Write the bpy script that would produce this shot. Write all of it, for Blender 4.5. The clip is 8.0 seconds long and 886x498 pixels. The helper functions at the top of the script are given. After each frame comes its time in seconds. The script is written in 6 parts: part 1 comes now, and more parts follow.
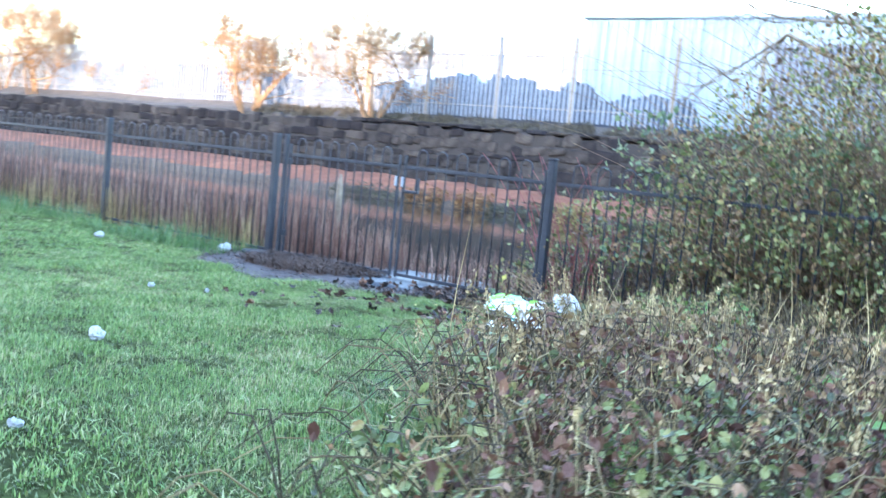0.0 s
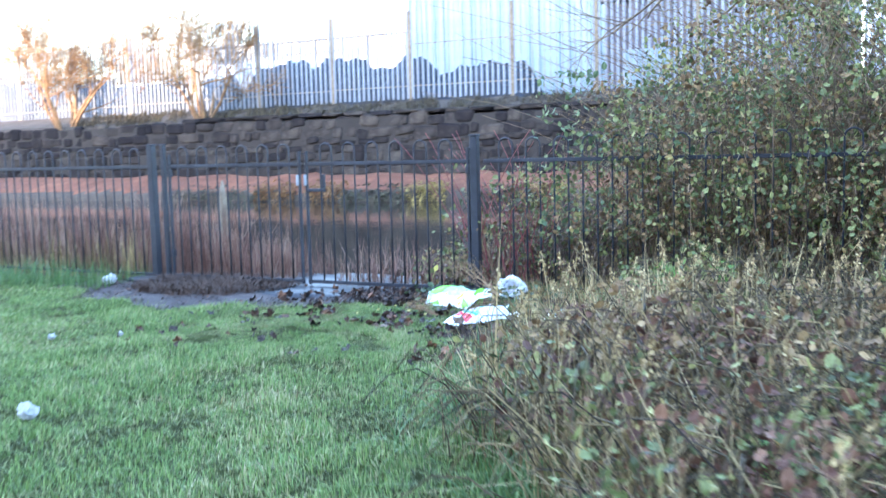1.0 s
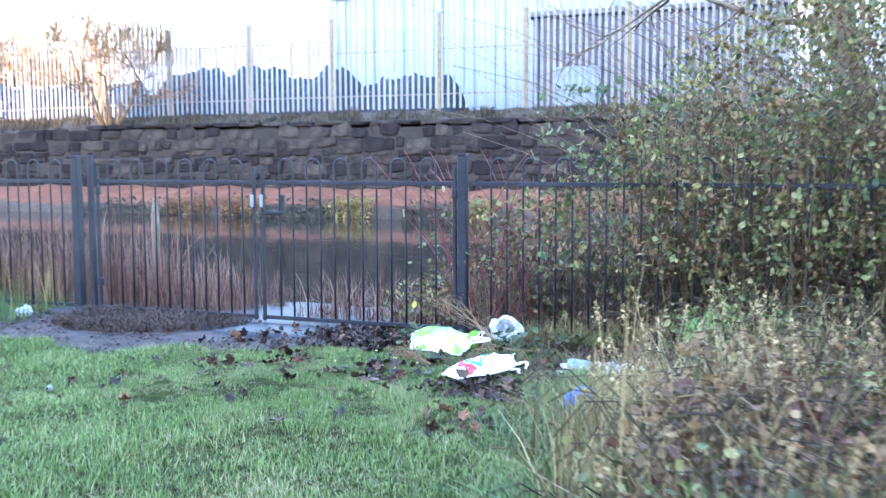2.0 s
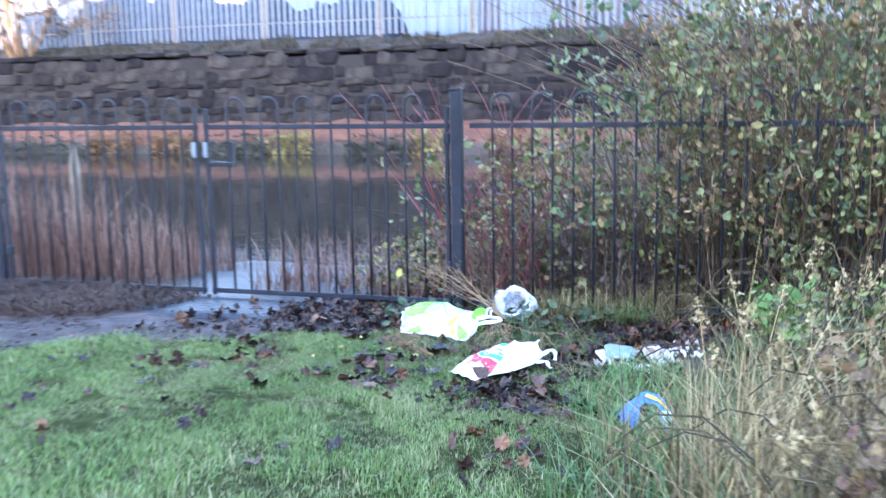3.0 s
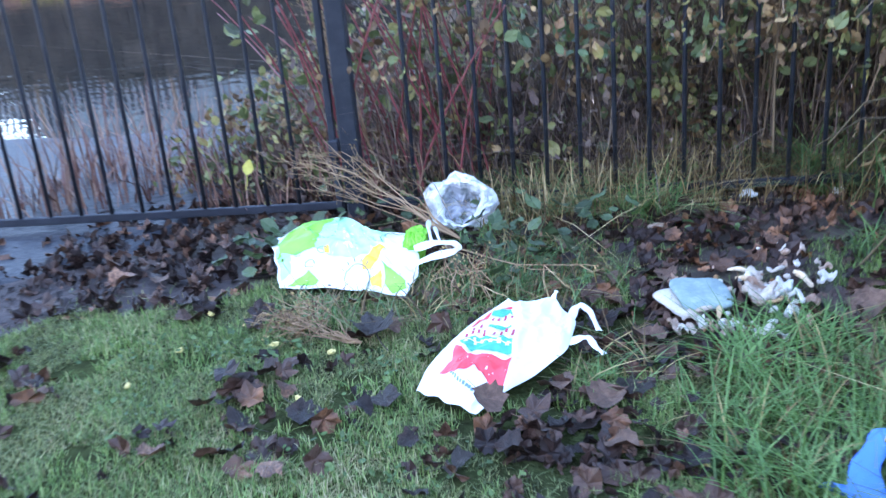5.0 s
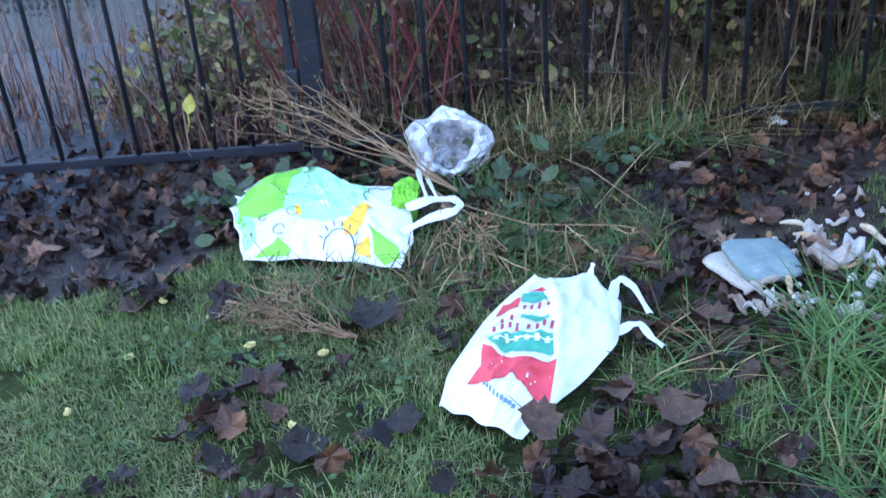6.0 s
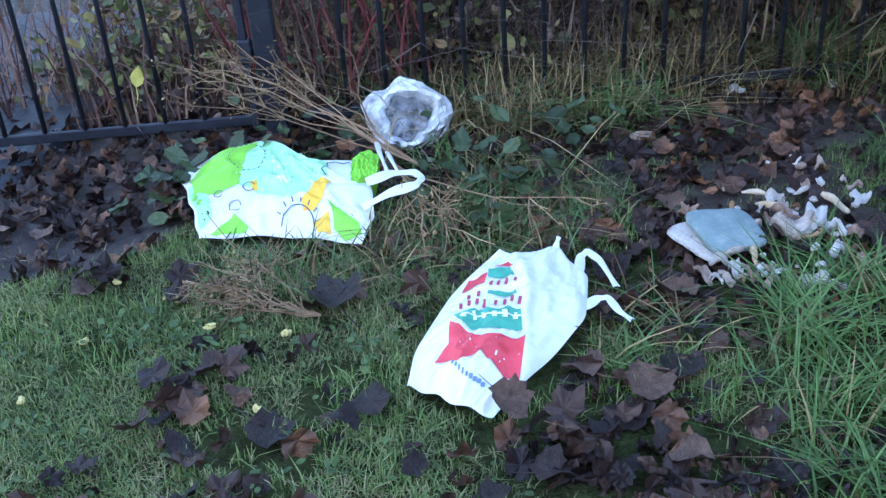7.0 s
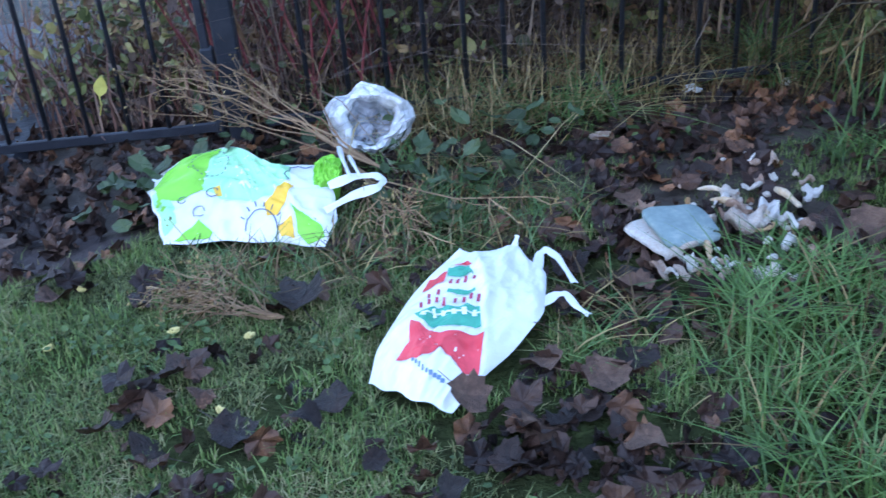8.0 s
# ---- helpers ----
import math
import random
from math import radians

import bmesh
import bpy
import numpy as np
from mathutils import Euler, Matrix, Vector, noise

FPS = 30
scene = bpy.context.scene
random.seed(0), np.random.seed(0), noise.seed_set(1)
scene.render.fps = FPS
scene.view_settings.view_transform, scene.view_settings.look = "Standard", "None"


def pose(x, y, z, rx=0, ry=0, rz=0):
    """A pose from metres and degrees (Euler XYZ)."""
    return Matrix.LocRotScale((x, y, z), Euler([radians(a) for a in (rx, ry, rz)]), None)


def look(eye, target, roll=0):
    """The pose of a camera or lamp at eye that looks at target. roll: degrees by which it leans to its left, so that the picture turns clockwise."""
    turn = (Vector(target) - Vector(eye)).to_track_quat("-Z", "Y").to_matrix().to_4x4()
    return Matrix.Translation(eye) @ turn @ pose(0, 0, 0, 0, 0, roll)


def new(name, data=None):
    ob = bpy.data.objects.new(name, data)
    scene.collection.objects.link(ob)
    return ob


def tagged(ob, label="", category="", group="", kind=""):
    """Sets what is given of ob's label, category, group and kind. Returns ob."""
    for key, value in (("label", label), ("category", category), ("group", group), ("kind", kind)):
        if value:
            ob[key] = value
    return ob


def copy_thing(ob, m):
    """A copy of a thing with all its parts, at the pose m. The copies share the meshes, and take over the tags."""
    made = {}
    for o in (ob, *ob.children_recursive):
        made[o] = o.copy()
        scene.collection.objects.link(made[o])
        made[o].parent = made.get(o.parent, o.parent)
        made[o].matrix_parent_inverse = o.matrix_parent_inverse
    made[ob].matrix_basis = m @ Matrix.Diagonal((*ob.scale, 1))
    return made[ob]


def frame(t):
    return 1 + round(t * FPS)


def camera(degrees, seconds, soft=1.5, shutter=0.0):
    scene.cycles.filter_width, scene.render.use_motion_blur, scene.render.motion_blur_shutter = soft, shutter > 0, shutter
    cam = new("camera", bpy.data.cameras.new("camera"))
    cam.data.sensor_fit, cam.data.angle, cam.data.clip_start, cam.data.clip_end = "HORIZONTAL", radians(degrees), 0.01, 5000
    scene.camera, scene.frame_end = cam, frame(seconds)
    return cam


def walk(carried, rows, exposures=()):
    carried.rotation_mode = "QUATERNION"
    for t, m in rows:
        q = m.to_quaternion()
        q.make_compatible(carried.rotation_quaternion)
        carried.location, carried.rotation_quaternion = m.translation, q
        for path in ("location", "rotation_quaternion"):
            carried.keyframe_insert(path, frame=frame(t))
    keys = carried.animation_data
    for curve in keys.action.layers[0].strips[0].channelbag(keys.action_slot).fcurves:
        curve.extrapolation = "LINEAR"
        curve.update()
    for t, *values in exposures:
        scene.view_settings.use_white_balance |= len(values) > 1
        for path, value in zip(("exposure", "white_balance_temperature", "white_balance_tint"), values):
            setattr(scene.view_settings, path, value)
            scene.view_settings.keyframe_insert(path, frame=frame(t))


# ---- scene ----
cam = camera(48.0, 8.0, 1.4, 0.55)
EXPOSURES = [(0, 4.98, 6550, 18), (0.5, 4.8, 6500, 18), (1.5, 4.9, 6500, 21), (3.5, 4.95, 6550, 28), (4.5, 4.78, 6500, 28), (6, 4.0, 6450, 26), (8, 3.8, 6450, 26)]
PATH = [
    (0, (4.081, -6.894, 1.138), (2.897, -5.293, 0.955), 5.7),
    (0.5, (3.651, -6.94, 1.131), (2.617, -5.242, 0.91), 1.1),
    (1, (3.129, -6.739, 1.133), (2.228, -4.966, 0.927), -1.5),
    (1.5, (2.676, -6.495, 1.144), (1.875, -4.668, 0.996), -0.4),
    (2.8, (1.634, -5.345, 1.233), (1.001, -3.468, 0.955), -0.4),
    (2.9, (1.58, -5.245, 1.231), (0.958, -3.367, 0.937), -0.4),
    (3, (1.502, -5.125, 1.232), (0.913, -3.242, 0.906), -1.1),
    (3.5, (1.165, -4.577, 1.205), (0.639, -2.681, 0.847), -2.1),
    (4, (0.875, -4.029, 1.2), (0.466, -2.119, 0.769), -3.5),
    (4.5, (0.721, -3.501, 1.128), (0.418, -1.613, 0.54), -3.9),
    (5.8, (0.384, -2.646, 1.058), (0.322, -0.854, 0.172), -5.6),
    (6, (0.363, -2.592, 1.057), (0.317, -0.821, 0.13), -5.0),
    (6.5, (0.346, -2.552, 1.047), (0.388, -0.817, 0.053), -5.4),
    (7, (0.336, -2.551, 1.054), (0.386, -0.814, 0.063), -4.4),
    (7.5, (0.34, -2.566, 1.061), (0.393, -0.832, 0.065), -4.5),
    (8, (0.366, -2.587, 1.056), (0.463, -0.848, 0.074), -4.8),
]
walk(cam, [(t, look(eye, target, roll)) for t, eye, target, roll in PATH], EXPOSURES)

# ---- light ----
SUN_DIR = Vector((0.36, 0.92, -0.14)).normalized()
world = bpy.data.worlds.new("sky")
scene.world = world
world.use_nodes = True
wn = world.node_tree.nodes
sky = wn.new("ShaderNodeTexSky")
sky.sky_type = "NISHITA"
sky.sun_disc = False
sky.sun_elevation = math.asin(-SUN_DIR.z)
sky.sun_rotation = math.atan2(-SUN_DIR.x, -SUN_DIR.y)
sky.dust_density, sky.air_density, sky.ozone_density = 0.6, 1.0, 2.0
wn["Background"].inputs["Strength"].default_value = 0.15
world.node_tree.links.new(sky.outputs[0], wn["Background"].inputs["Color"])
sun = new("sun", bpy.data.lights.new("sun", "SUN"))
sun.data.energy = 0.9
sun.data.angle = radians(0.6)
sun.data.color = (1.0, 0.78, 0.55)
sun.matrix_world = Matrix.Translation((0, 0, 30)) @ SUN_DIR.to_track_quat("-Z", "Y").to_matrix().to_4x4()

# ---- materials ----


def material(name, stops, rough=0.8, scale=6.0, detail=6.0, metal=0.0, bump=0.3, bump_scale=60.0, rand=0.0, island=False, spec=0.4, trans=0.0, coat=0.0):
    """A procedural surface: a colour ramp over two scales of noise, with fine relief and, where asked, a shade of its own for each piece."""
    m = bpy.data.materials.new(name)
    m.use_nodes = True
    n, l = m.node_tree.nodes, m.node_tree.links
    b = n["Principled BSDF"]
    co = n.new("ShaderNodeTexCoord")
    n1 = n.new("ShaderNodeTexNoise")
    n1.inputs["Scale"].default_value, n1.inputs["Detail"].default_value, n1.inputs["Roughness"].default_value = scale, detail, 0.65
    n2 = n.new("ShaderNodeTexNoise")
    n2.inputs["Scale"].default_value, n2.inputs["Detail"].default_value = scale * 0.13, 3.0
    l.new(co.outputs["Object"], n1.inputs["Vector"])
    l.new(co.outputs["Object"], n2.inputs["Vector"])
    add = n.new("ShaderNodeMath")
    add.operation = "MULTIPLY_ADD"
    l.new(n2.outputs["Fac"], add.inputs[0])
    add.inputs[1].default_value = 0.6
    l.new(n1.outputs["Fac"], add.inputs[2])
    shift = n.new("ShaderNodeMath")
    shift.operation = "SUBTRACT"
    l.new(add.outputs[0], shift.inputs[0])
    shift.inputs[1].default_value = 0.3
    last = shift.outputs[0]
    if rand:
        src = n.new("ShaderNodeNewGeometry").outputs["Random Per Island"] if island else n.new("ShaderNodeObjectInfo").outputs["Random"]
        r = n.new("ShaderNodeMath")
        r.operation = "MULTIPLY_ADD"
        l.new(src, r.inputs[0])
        r.inputs[1].default_value = rand
        off = n.new("ShaderNodeMath")
        off.operation = "SUBTRACT"
        l.new(last, off.inputs[0])
        off.inputs[1].default_value = rand * 0.5
        l.new(off.outputs[0], r.inputs[2])
        last = r.outputs[0]
    ramp = n.new("ShaderNodeValToRGB")
    el = ramp.color_ramp.elements
    for k, (p, c) in enumerate(stops):
        e = el[k] if k < 2 else el.new(p)
        e.position, e.color = p, (*c, 1)
    l.new(last, ramp.inputs["Fac"])
    l.new(ramp.outputs["Color"], b.inputs["Base Color"])
    b.inputs["Roughness"].default_value, b.inputs["Metallic"].default_value = rough, metal
    b.inputs["Specular IOR Level"].default_value = spec
    if coat:
        b.inputs["Coat Weight"].default_value = coat
    if bump:
        n3 = n.new("ShaderNodeTexNoise")
        n3.inputs["Scale"].default_value, n3.inputs["Detail"].default_value = bump_scale, 5.0
        l.new(co.outputs["Object"], n3.inputs["Vector"])
        bp = n.new("ShaderNodeBump")
        bp.inputs["Strength"].default_value, bp.inputs["Distance"].default_value = bump, 0.02
        l.new(n3.outputs["Fac"], bp.inputs["Height"])
        l.new(bp.outputs["Normal"], b.inputs["Normal"])
    if trans:
        t = n.new("ShaderNodeBsdfTranslucent")
        l.new(ramp.outputs["Color"], t.inputs["Color"])
        mix = n.new("ShaderNodeMixShader")
        mix.inputs["Fac"].default_value = trans
        l.new(b.outputs[0], mix.inputs[1])
        l.new(t.outputs[0], mix.inputs[2])
        l.new(mix.outputs[0], n["Material Output"].inputs["Surface"])
    return m


M_SOIL = material("dark_soil", [(0.2, (0.022, 0.016, 0.012)), (0.5, (0.05, 0.038, 0.03)), (0.8, (0.085, 0.07, 0.055))], 0.85, 14, bump=0.6, bump_scale=45)
M_TURF = material("turf_moss", [(0.2, (0.016, 0.015, 0.009)), (0.5, (0.036, 0.044, 0.018)), (0.8, (0.07, 0.09, 0.032))], 1.0, 18, bump=0.8, bump_scale=70, spec=0.0)
M_MUD = material("wet_mud", [(0.2, (0.03, 0.024, 0.023)), (0.5, (0.062, 0.05, 0.049)), (0.8, (0.11, 0.093, 0.088))], 0.9, 9, bump=0.8, bump_scale=30, spec=0.2)
M_GRASS = material("grass_blade", [(0.1, (0.043, 0.08, 0.023)), (0.45, (0.125, 0.218, 0.062)), (0.77, (0.225, 0.305, 0.096)), (0.96, (0.4, 0.35, 0.2))], 0.55, 1.2, rand=0.75, island=True, bump=0, trans=0.25, spec=0.25)
M_TUFT = material("long_grass_blade", [(0.1, (0.036, 0.085, 0.027)), (0.5, (0.075, 0.165, 0.05)), (0.8, (0.14, 0.22, 0.08)), (0.98, (0.25, 0.21, 0.11))], 0.45, 1.5, rand=0.7, island=True, bump=0, trans=0.25)
M_STRAW = material("dry_stalk", [(0.1, (0.103, 0.0594, 0.025)), (0.5, (0.23, 0.151, 0.0663)), (0.85, (0.437, 0.324, 0.148))], 0.75, 3, rand=0.8, island=True, bump=0)
M_DRYGRASS = material("dry_grass", [(0.1, (0.0483, 0.0281, 0.014)), (0.5, (0.155, 0.0972, 0.0429)), (0.88, (0.437, 0.324, 0.14))], 0.7, 3, rand=0.8, island=True, bump=0, trans=0.2)
M_PALEGRASS = material("bleached_grass", [(0.1, (0.127, 0.081, 0.039)), (0.5, (0.287, 0.2, 0.0975)), (0.9, (0.552, 0.421, 0.218))], 0.75, 3, rand=0.8, island=True, bump=0, trans=0.25)
M_REED = material("brown_reed", [(0.1, (0.07, 0.028, 0.022)), (0.5, (0.16, 0.075, 0.055)), (0.9, (0.32, 0.2, 0.14))], 0.8, 3, rand=0.7, island=True, bump=0)
M_DEADLEAF = material("dead_leaf", [(0.15, (0.0126, 0.0076, 0.0072)), (0.5, (0.0345, 0.019, 0.016)), (0.8, (0.0862, 0.0437, 0.0288)), (0.98, (0.23, 0.104, 0.052))], 0.5, 9, spec=0.28, rand=0.8, island=True, bump=0.6, bump_scale=40)
M_DEADLEAF_ONE = material("fallen_leaf", [(0.15, (0.0126, 0.0076, 0.00738)), (0.5, (0.0391, 0.0199, 0.0156)), (0.76, (0.115, 0.0551, 0.0353)), (0.97, (0.31, 0.157, 0.0902))], 0.42, 12, spec=0.45, rand=0.8, bump=0.6, bump_scale=40)
M_BRAMBLE = material("bramble_leaf", [(0.05, (0.0455, 0.055, 0.023)), (0.4, (0.104, 0.131, 0.046)), (0.7, (0.195, 0.213, 0.0747)), (0.9, (0.312, 0.275, 0.103)), (1.0, (0.26, 0.138, 0.069))], 0.5, 3, rand=0.9, island=True, bump=0, trans=0.25)
M_BROWNLEAF = material("withered_leaf", [(0.1, (0.0688, 0.0384, 0.02)), (0.5, (0.163, 0.096, 0.046)), (0.9, (0.312, 0.204, 0.095))], 0.7, 3, rand=0.8, island=True, bump=0, trans=0.15)
M_RUSTLEAF = material("rusty_bramble_leaf", [(0.1, (0.0459, 0.0165, 0.0114)), (0.5, (0.102, 0.0413, 0.0256)), (0.9, (0.204, 0.099, 0.057))], 0.7, 3, rand=0.8, island=True, bump=0, trans=0.15)
M_REDSTEM = material("red_stem", [(0.1, (0.1, 0.02, 0.024)), (0.6, (0.21, 0.045, 0.048)), (0.9, (0.26, 0.1, 0.08))], 0.5, 5, rand=0.5, island=True, bump=0)
M_TWIG = material("brown_twig", [(0.1, (0.054, 0.0358, 0.0245)), (0.6, (0.138, 0.092, 0.0592)), (0.9, (0.288, 0.202, 0.128))], 0.85, 5, rand=0.7, island=True, bump=0)
M_BARK = material("bark", [(0.2, (0.09, 0.065, 0.045)), (0.55, (0.2, 0.155, 0.11)), (0.85, (0.32, 0.27, 0.2))], 0.9, 9, bump=0.9, bump_scale=28)
M_FENCE = material("blue_grey_paint", [(0.2, (0.009, 0.011, 0.016)), (0.5, (0.016, 0.02, 0.029)), (0.85, (0.04, 0.047, 0.06))], 0.55, 7, bump=0.15, bump_scale=90, spec=0.3)
M_GALV = material("galvanised_steel", [(0.2, (0.16, 0.185, 0.22)), (0.55, (0.22, 0.25, 0.29)), (0.85, (0.29, 0.32, 0.36))], 0.6, 4, metal=0.1, bump=0.1, rand=0.25)
M_STONE = material("wall_stone", [(0.25, (0.0099, 0.009, 0.0108)), (0.48, (0.0187, 0.016, 0.0176)), (0.66, (0.033, 0.028, 0.0265)), (0.82, (0.066, 0.056, 0.049)), (0.97, (0.121, 0.102, 0.0882))], 0.95, 1.1, rand=0.34, bump=0.9, bump_scale=14, spec=0.1)
M_STONE_REST = material("wall_stone_joined", [(0.25, (0.0099, 0.009, 0.0108)), (0.48, (0.0187, 0.016, 0.0176)), (0.66, (0.033, 0.028, 0.0265)), (0.82, (0.066, 0.056, 0.049)), (0.97, (0.121, 0.102, 0.0882))], 0.95, 1.1, rand=0.34, island=True, bump=0.9, bump_scale=14, spec=0.1)
M_MORTAR = material("recessed_mortar", [(0.2, (0.016, 0.013, 0.013)), (0.8, (0.036, 0.031, 0.028))], 0.95, 1.2, bump=0.7, bump_scale=18)
M_CONCRETE = material("wet_concrete", [(0.2, (0.016, 0.018, 0.023)), (0.5, (0.03, 0.033, 0.04)), (0.85, (0.06, 0.063, 0.072))], 0.42, 3, bump=0.5, bump_scale=25, spec=0.12)
M_BANK = material("russet_leaf_bank", [(0.15, (0.06, 0.022, 0.012)), (0.5, (0.13, 0.046, 0.025)), (0.85, (0.24, 0.095, 0.05))], 0.9, 3, bump=0.9, bump_scale=20)


def water_material():
    m = bpy.data.materials.new("canal_water")
    m.use_nodes = True
    n, l = m.node_tree.nodes, m.node_tree.links
    b = n["Principled BSDF"]
    b.inputs["Base Color"].default_value = (0.02, 0.018, 0.014, 1)
    b.inputs["Roughness"].default_value = 0.03
    b.inputs["IOR"].default_value = 1.33
    co = n.new("ShaderNodeTexCoord")
    mp = n.new("ShaderNodeMapping")
    mp.inputs["Scale"].default_value = (1.0, 1.5, 1.0)
    l.new(co.outputs["Object"], mp.inputs["Vector"])
    a = n.new("ShaderNodeTexNoise")
    a.inputs["Scale"].default_value, a.inputs["Detail"].default_value, a.inputs["Distortion"].default_value = 2.6, 2.0, 1.2
    c = n.new("ShaderNodeTexNoise")
    c.inputs["Scale"].default_value, c.inputs["Detail"].default_value = 0.35, 2.0
    l.new(mp.outputs[0], a.inputs["Vector"])
    l.new(mp.outputs[0], c.inputs["Vector"])
    mul = n.new("ShaderNodeMath")
    mul.operation = "MULTIPLY"
    l.new(a.outputs["Fac"], mul.inputs[0])
    l.new(c.outputs["Fac"], mul.inputs[1])
    bp = n.new("ShaderNodeBump")
    bp.inputs["Strength"].default_value, bp.inputs["Distance"].default_value = 0.09, 0.05
    l.new(mul.outputs[0], bp.inputs["Height"])
    l.new(bp.outputs["Normal"], b.inputs["Normal"])
    return m


M_WATER = water_material()

# ---- geometry helpers ----
rng = np.random.default_rng(7)


class Geo:
    """Collects vertices and triangles, and turns them into one mesh."""

    def __init__(self):
        self.v, self.f, self.n = [], [], 0

    def add(self, v, f):
        v = np.asarray(v, float).reshape(-1, 3)
        self.v.append(v)
        self.f.append(np.asarray(f, int).reshape(-1, 3) + self.n)
        self.n += len(v)
        return self

    def mesh(self, name, smooth=False):
        v, f = np.concatenate(self.v), np.concatenate(self.f)
        me = bpy.data.meshes.new(name)
        me.vertices.add(len(v))
        me.vertices.foreach_set("co", v.astype(np.float32).ravel())
        me.loops.add(3 * len(f))
        me.loops.foreach_set("vertex_index", f.astype(np.int32).ravel())
        me.polygons.add(len(f))
        me.polygons.foreach_set("loop_start", np.arange(0, 3 * len(f), 3, dtype=np.int32))
        me.polygons.foreach_set("use_smooth", np.full(len(f), smooth))
        me.update(calc_edges=True)
        me.validate()
        return me

    def obj(self, name, mat, parent=None, smooth=False, label=""):
        me = self.mesh(name, smooth)
        me.materials.append(mat)
        ob = new(name, me)
        if parent:
            ob.parent = parent
        if label:
            ob["label"] = label
        return ob


def empty(name, place, label, category, group=""):
    e = new(name)
    e.location = place
    return tagged(e, label, category, group)


def grid_faces(nu, nv):
    i, j = np.meshgrid(np.arange(nu - 1), np.arange(nv - 1), indexing="ij")
    a = (i * nv + j).ravel()
    return np.concatenate([np.c_[a, a + nv, a + nv + 1], np.c_[a, a + nv + 1, a + 1]])


def tube(geo, pts, radii, sides=6, cap=True):
    """A round bar along a line of points."""
    p = np.asarray(pts, float)
    r = np.broadcast_to(np.asarray(radii, float), (len(p),))
    t = np.gradient(p, axis=0)
    t /= np.linalg.norm(t, axis=1)[:, None] + 1e-9
    ref = np.array([0.31, 0.95, 0.02]) if abs(t[:, 1]).max() < 0.9 else np.array([0.95, 0.1, 0.3])
    a = np.cross(t, ref)
    a /= np.linalg.norm(a, axis=1)[:, None] + 1e-9
    b = np.cross(t, a)
    ang = np.arange(sides) * 2 * np.pi / sides
    v = p[:, None] + r[:, None, None] * (np.cos(ang)[None, :, None] * a[:, None] + np.sin(ang)[None, :, None] * b[:, None])
    f = []
    n = len(p)
    k = np.arange(sides)
    k2 = (k + 1) % sides
    for s in range(n - 1):
        f += [np.c_[s * sides + k, s * sides + k2, (s + 1) * sides + k2], np.c_[s * sides + k, (s + 1) * sides + k2, (s + 1) * sides + k]]
    if cap:
        f += [np.c_[np.zeros(sides - 2, int), k[2:], k[1:-1]], np.c_[np.zeros(sides - 2, int), k[1:-1], k[2:]] + (n - 1) * sides]
    return geo.add(v, np.concatenate(f))


def box(geo, lo, hi, bevel=0.0):
    """A block with chamfered edges."""
    bm = bmesh.new()
    bmesh.ops.create_cube(bm, size=1)
    lo, hi = np.array(lo, float), np.array(hi, float)
    for v in bm.verts:
        v.co = Vector(lo + (np.array(v.co) + 0.5) * (hi - lo))
    if bevel:
        bmesh.ops.bevel(bm, geom=bm.edges[:], offset=bevel, segments=1, affect="EDGES")
    bmesh.ops.triangulate(bm, faces=bm.faces[:])
    bm.verts.index_update()
    geo.add([v.co[:] for v in bm.verts], [[v.index for v in f.verts] for f in bm.faces])
    bm.free()
    return geo


def blades(geo, base, height, width, lean, seg=2, curl=1.0):
    """Tapering blades of grass at the given bases, bent over by lean."""
    n = len(base)
    az = rng.uniform(0, 2 * np.pi, n)
    side = np.c_[np.cos(az), np.sin(az), np.zeros(n)]
    out = np.c_[-np.sin(az), np.cos(az), np.zeros(n)]
    rows = []
    for s in range(seg + 1):
        q = s / seg
        c = base + out * (lean * height * q ** (1 + curl))[:, None] + np.array([0, 0, 1]) * (height * (q - 0.25 * np.minimum(lean, 1.4) * q ** 2))[:, None]
        w = (width * (1 - q) ** 0.6 * 0.5 + 0.0002)[:, None]
        rows += [c - side * w, c + side * w]
    v = np.stack(rows, 1)
    m = 2 * (seg + 1)
    f = np.concatenate([[[2 * s, 2 * s + 1, 2 * s + 3], [2 * s, 2 * s + 3, 2 * s + 2]] for s in range(seg)])
    geo.add(v.reshape(-1, 3), (f[None] + (np.arange(n) * m)[:, None, None]).reshape(-1, 3))
    return geo


def scatter(geo, shape_v, shape_f, place, size, tilt=0.6, flat=None):
    """Many copies of a small shape at random turns, joined in one mesh."""
    n = len(place)
    az, ti, ro = rng.uniform(0, 2 * np.pi, n), rng.normal(0, tilt, n), rng.normal(0, tilt, n)
    ca, sa, ct, st, cr, sr = np.cos(az), np.sin(az), np.cos(ti), np.sin(ti), np.cos(ro), np.sin(ro)
    z = np.zeros(n)
    o = np.ones(n)
    rz = np.stack([ca, -sa, z, sa, ca, z, z, z, o], 1).reshape(n, 3, 3)
    rx = np.stack([o, z, z, z, ct, -st, z, st, ct], 1).reshape(n, 3, 3)
    ry = np.stack([cr, z, sr, z, o, z, -sr, z, cr], 1).reshape(n, 3, 3)
    rot = rz @ rx @ ry
    v = np.einsum("nij,kj->nki", rot, shape_v) * np.asarray(size)[:, None, None] + place[:, None]
    f = shape_f[None] + (np.arange(n) * len(shape_v))[:, None, None]
    return geo.add(v.reshape(-1, 3), f.reshape(-1, 3))


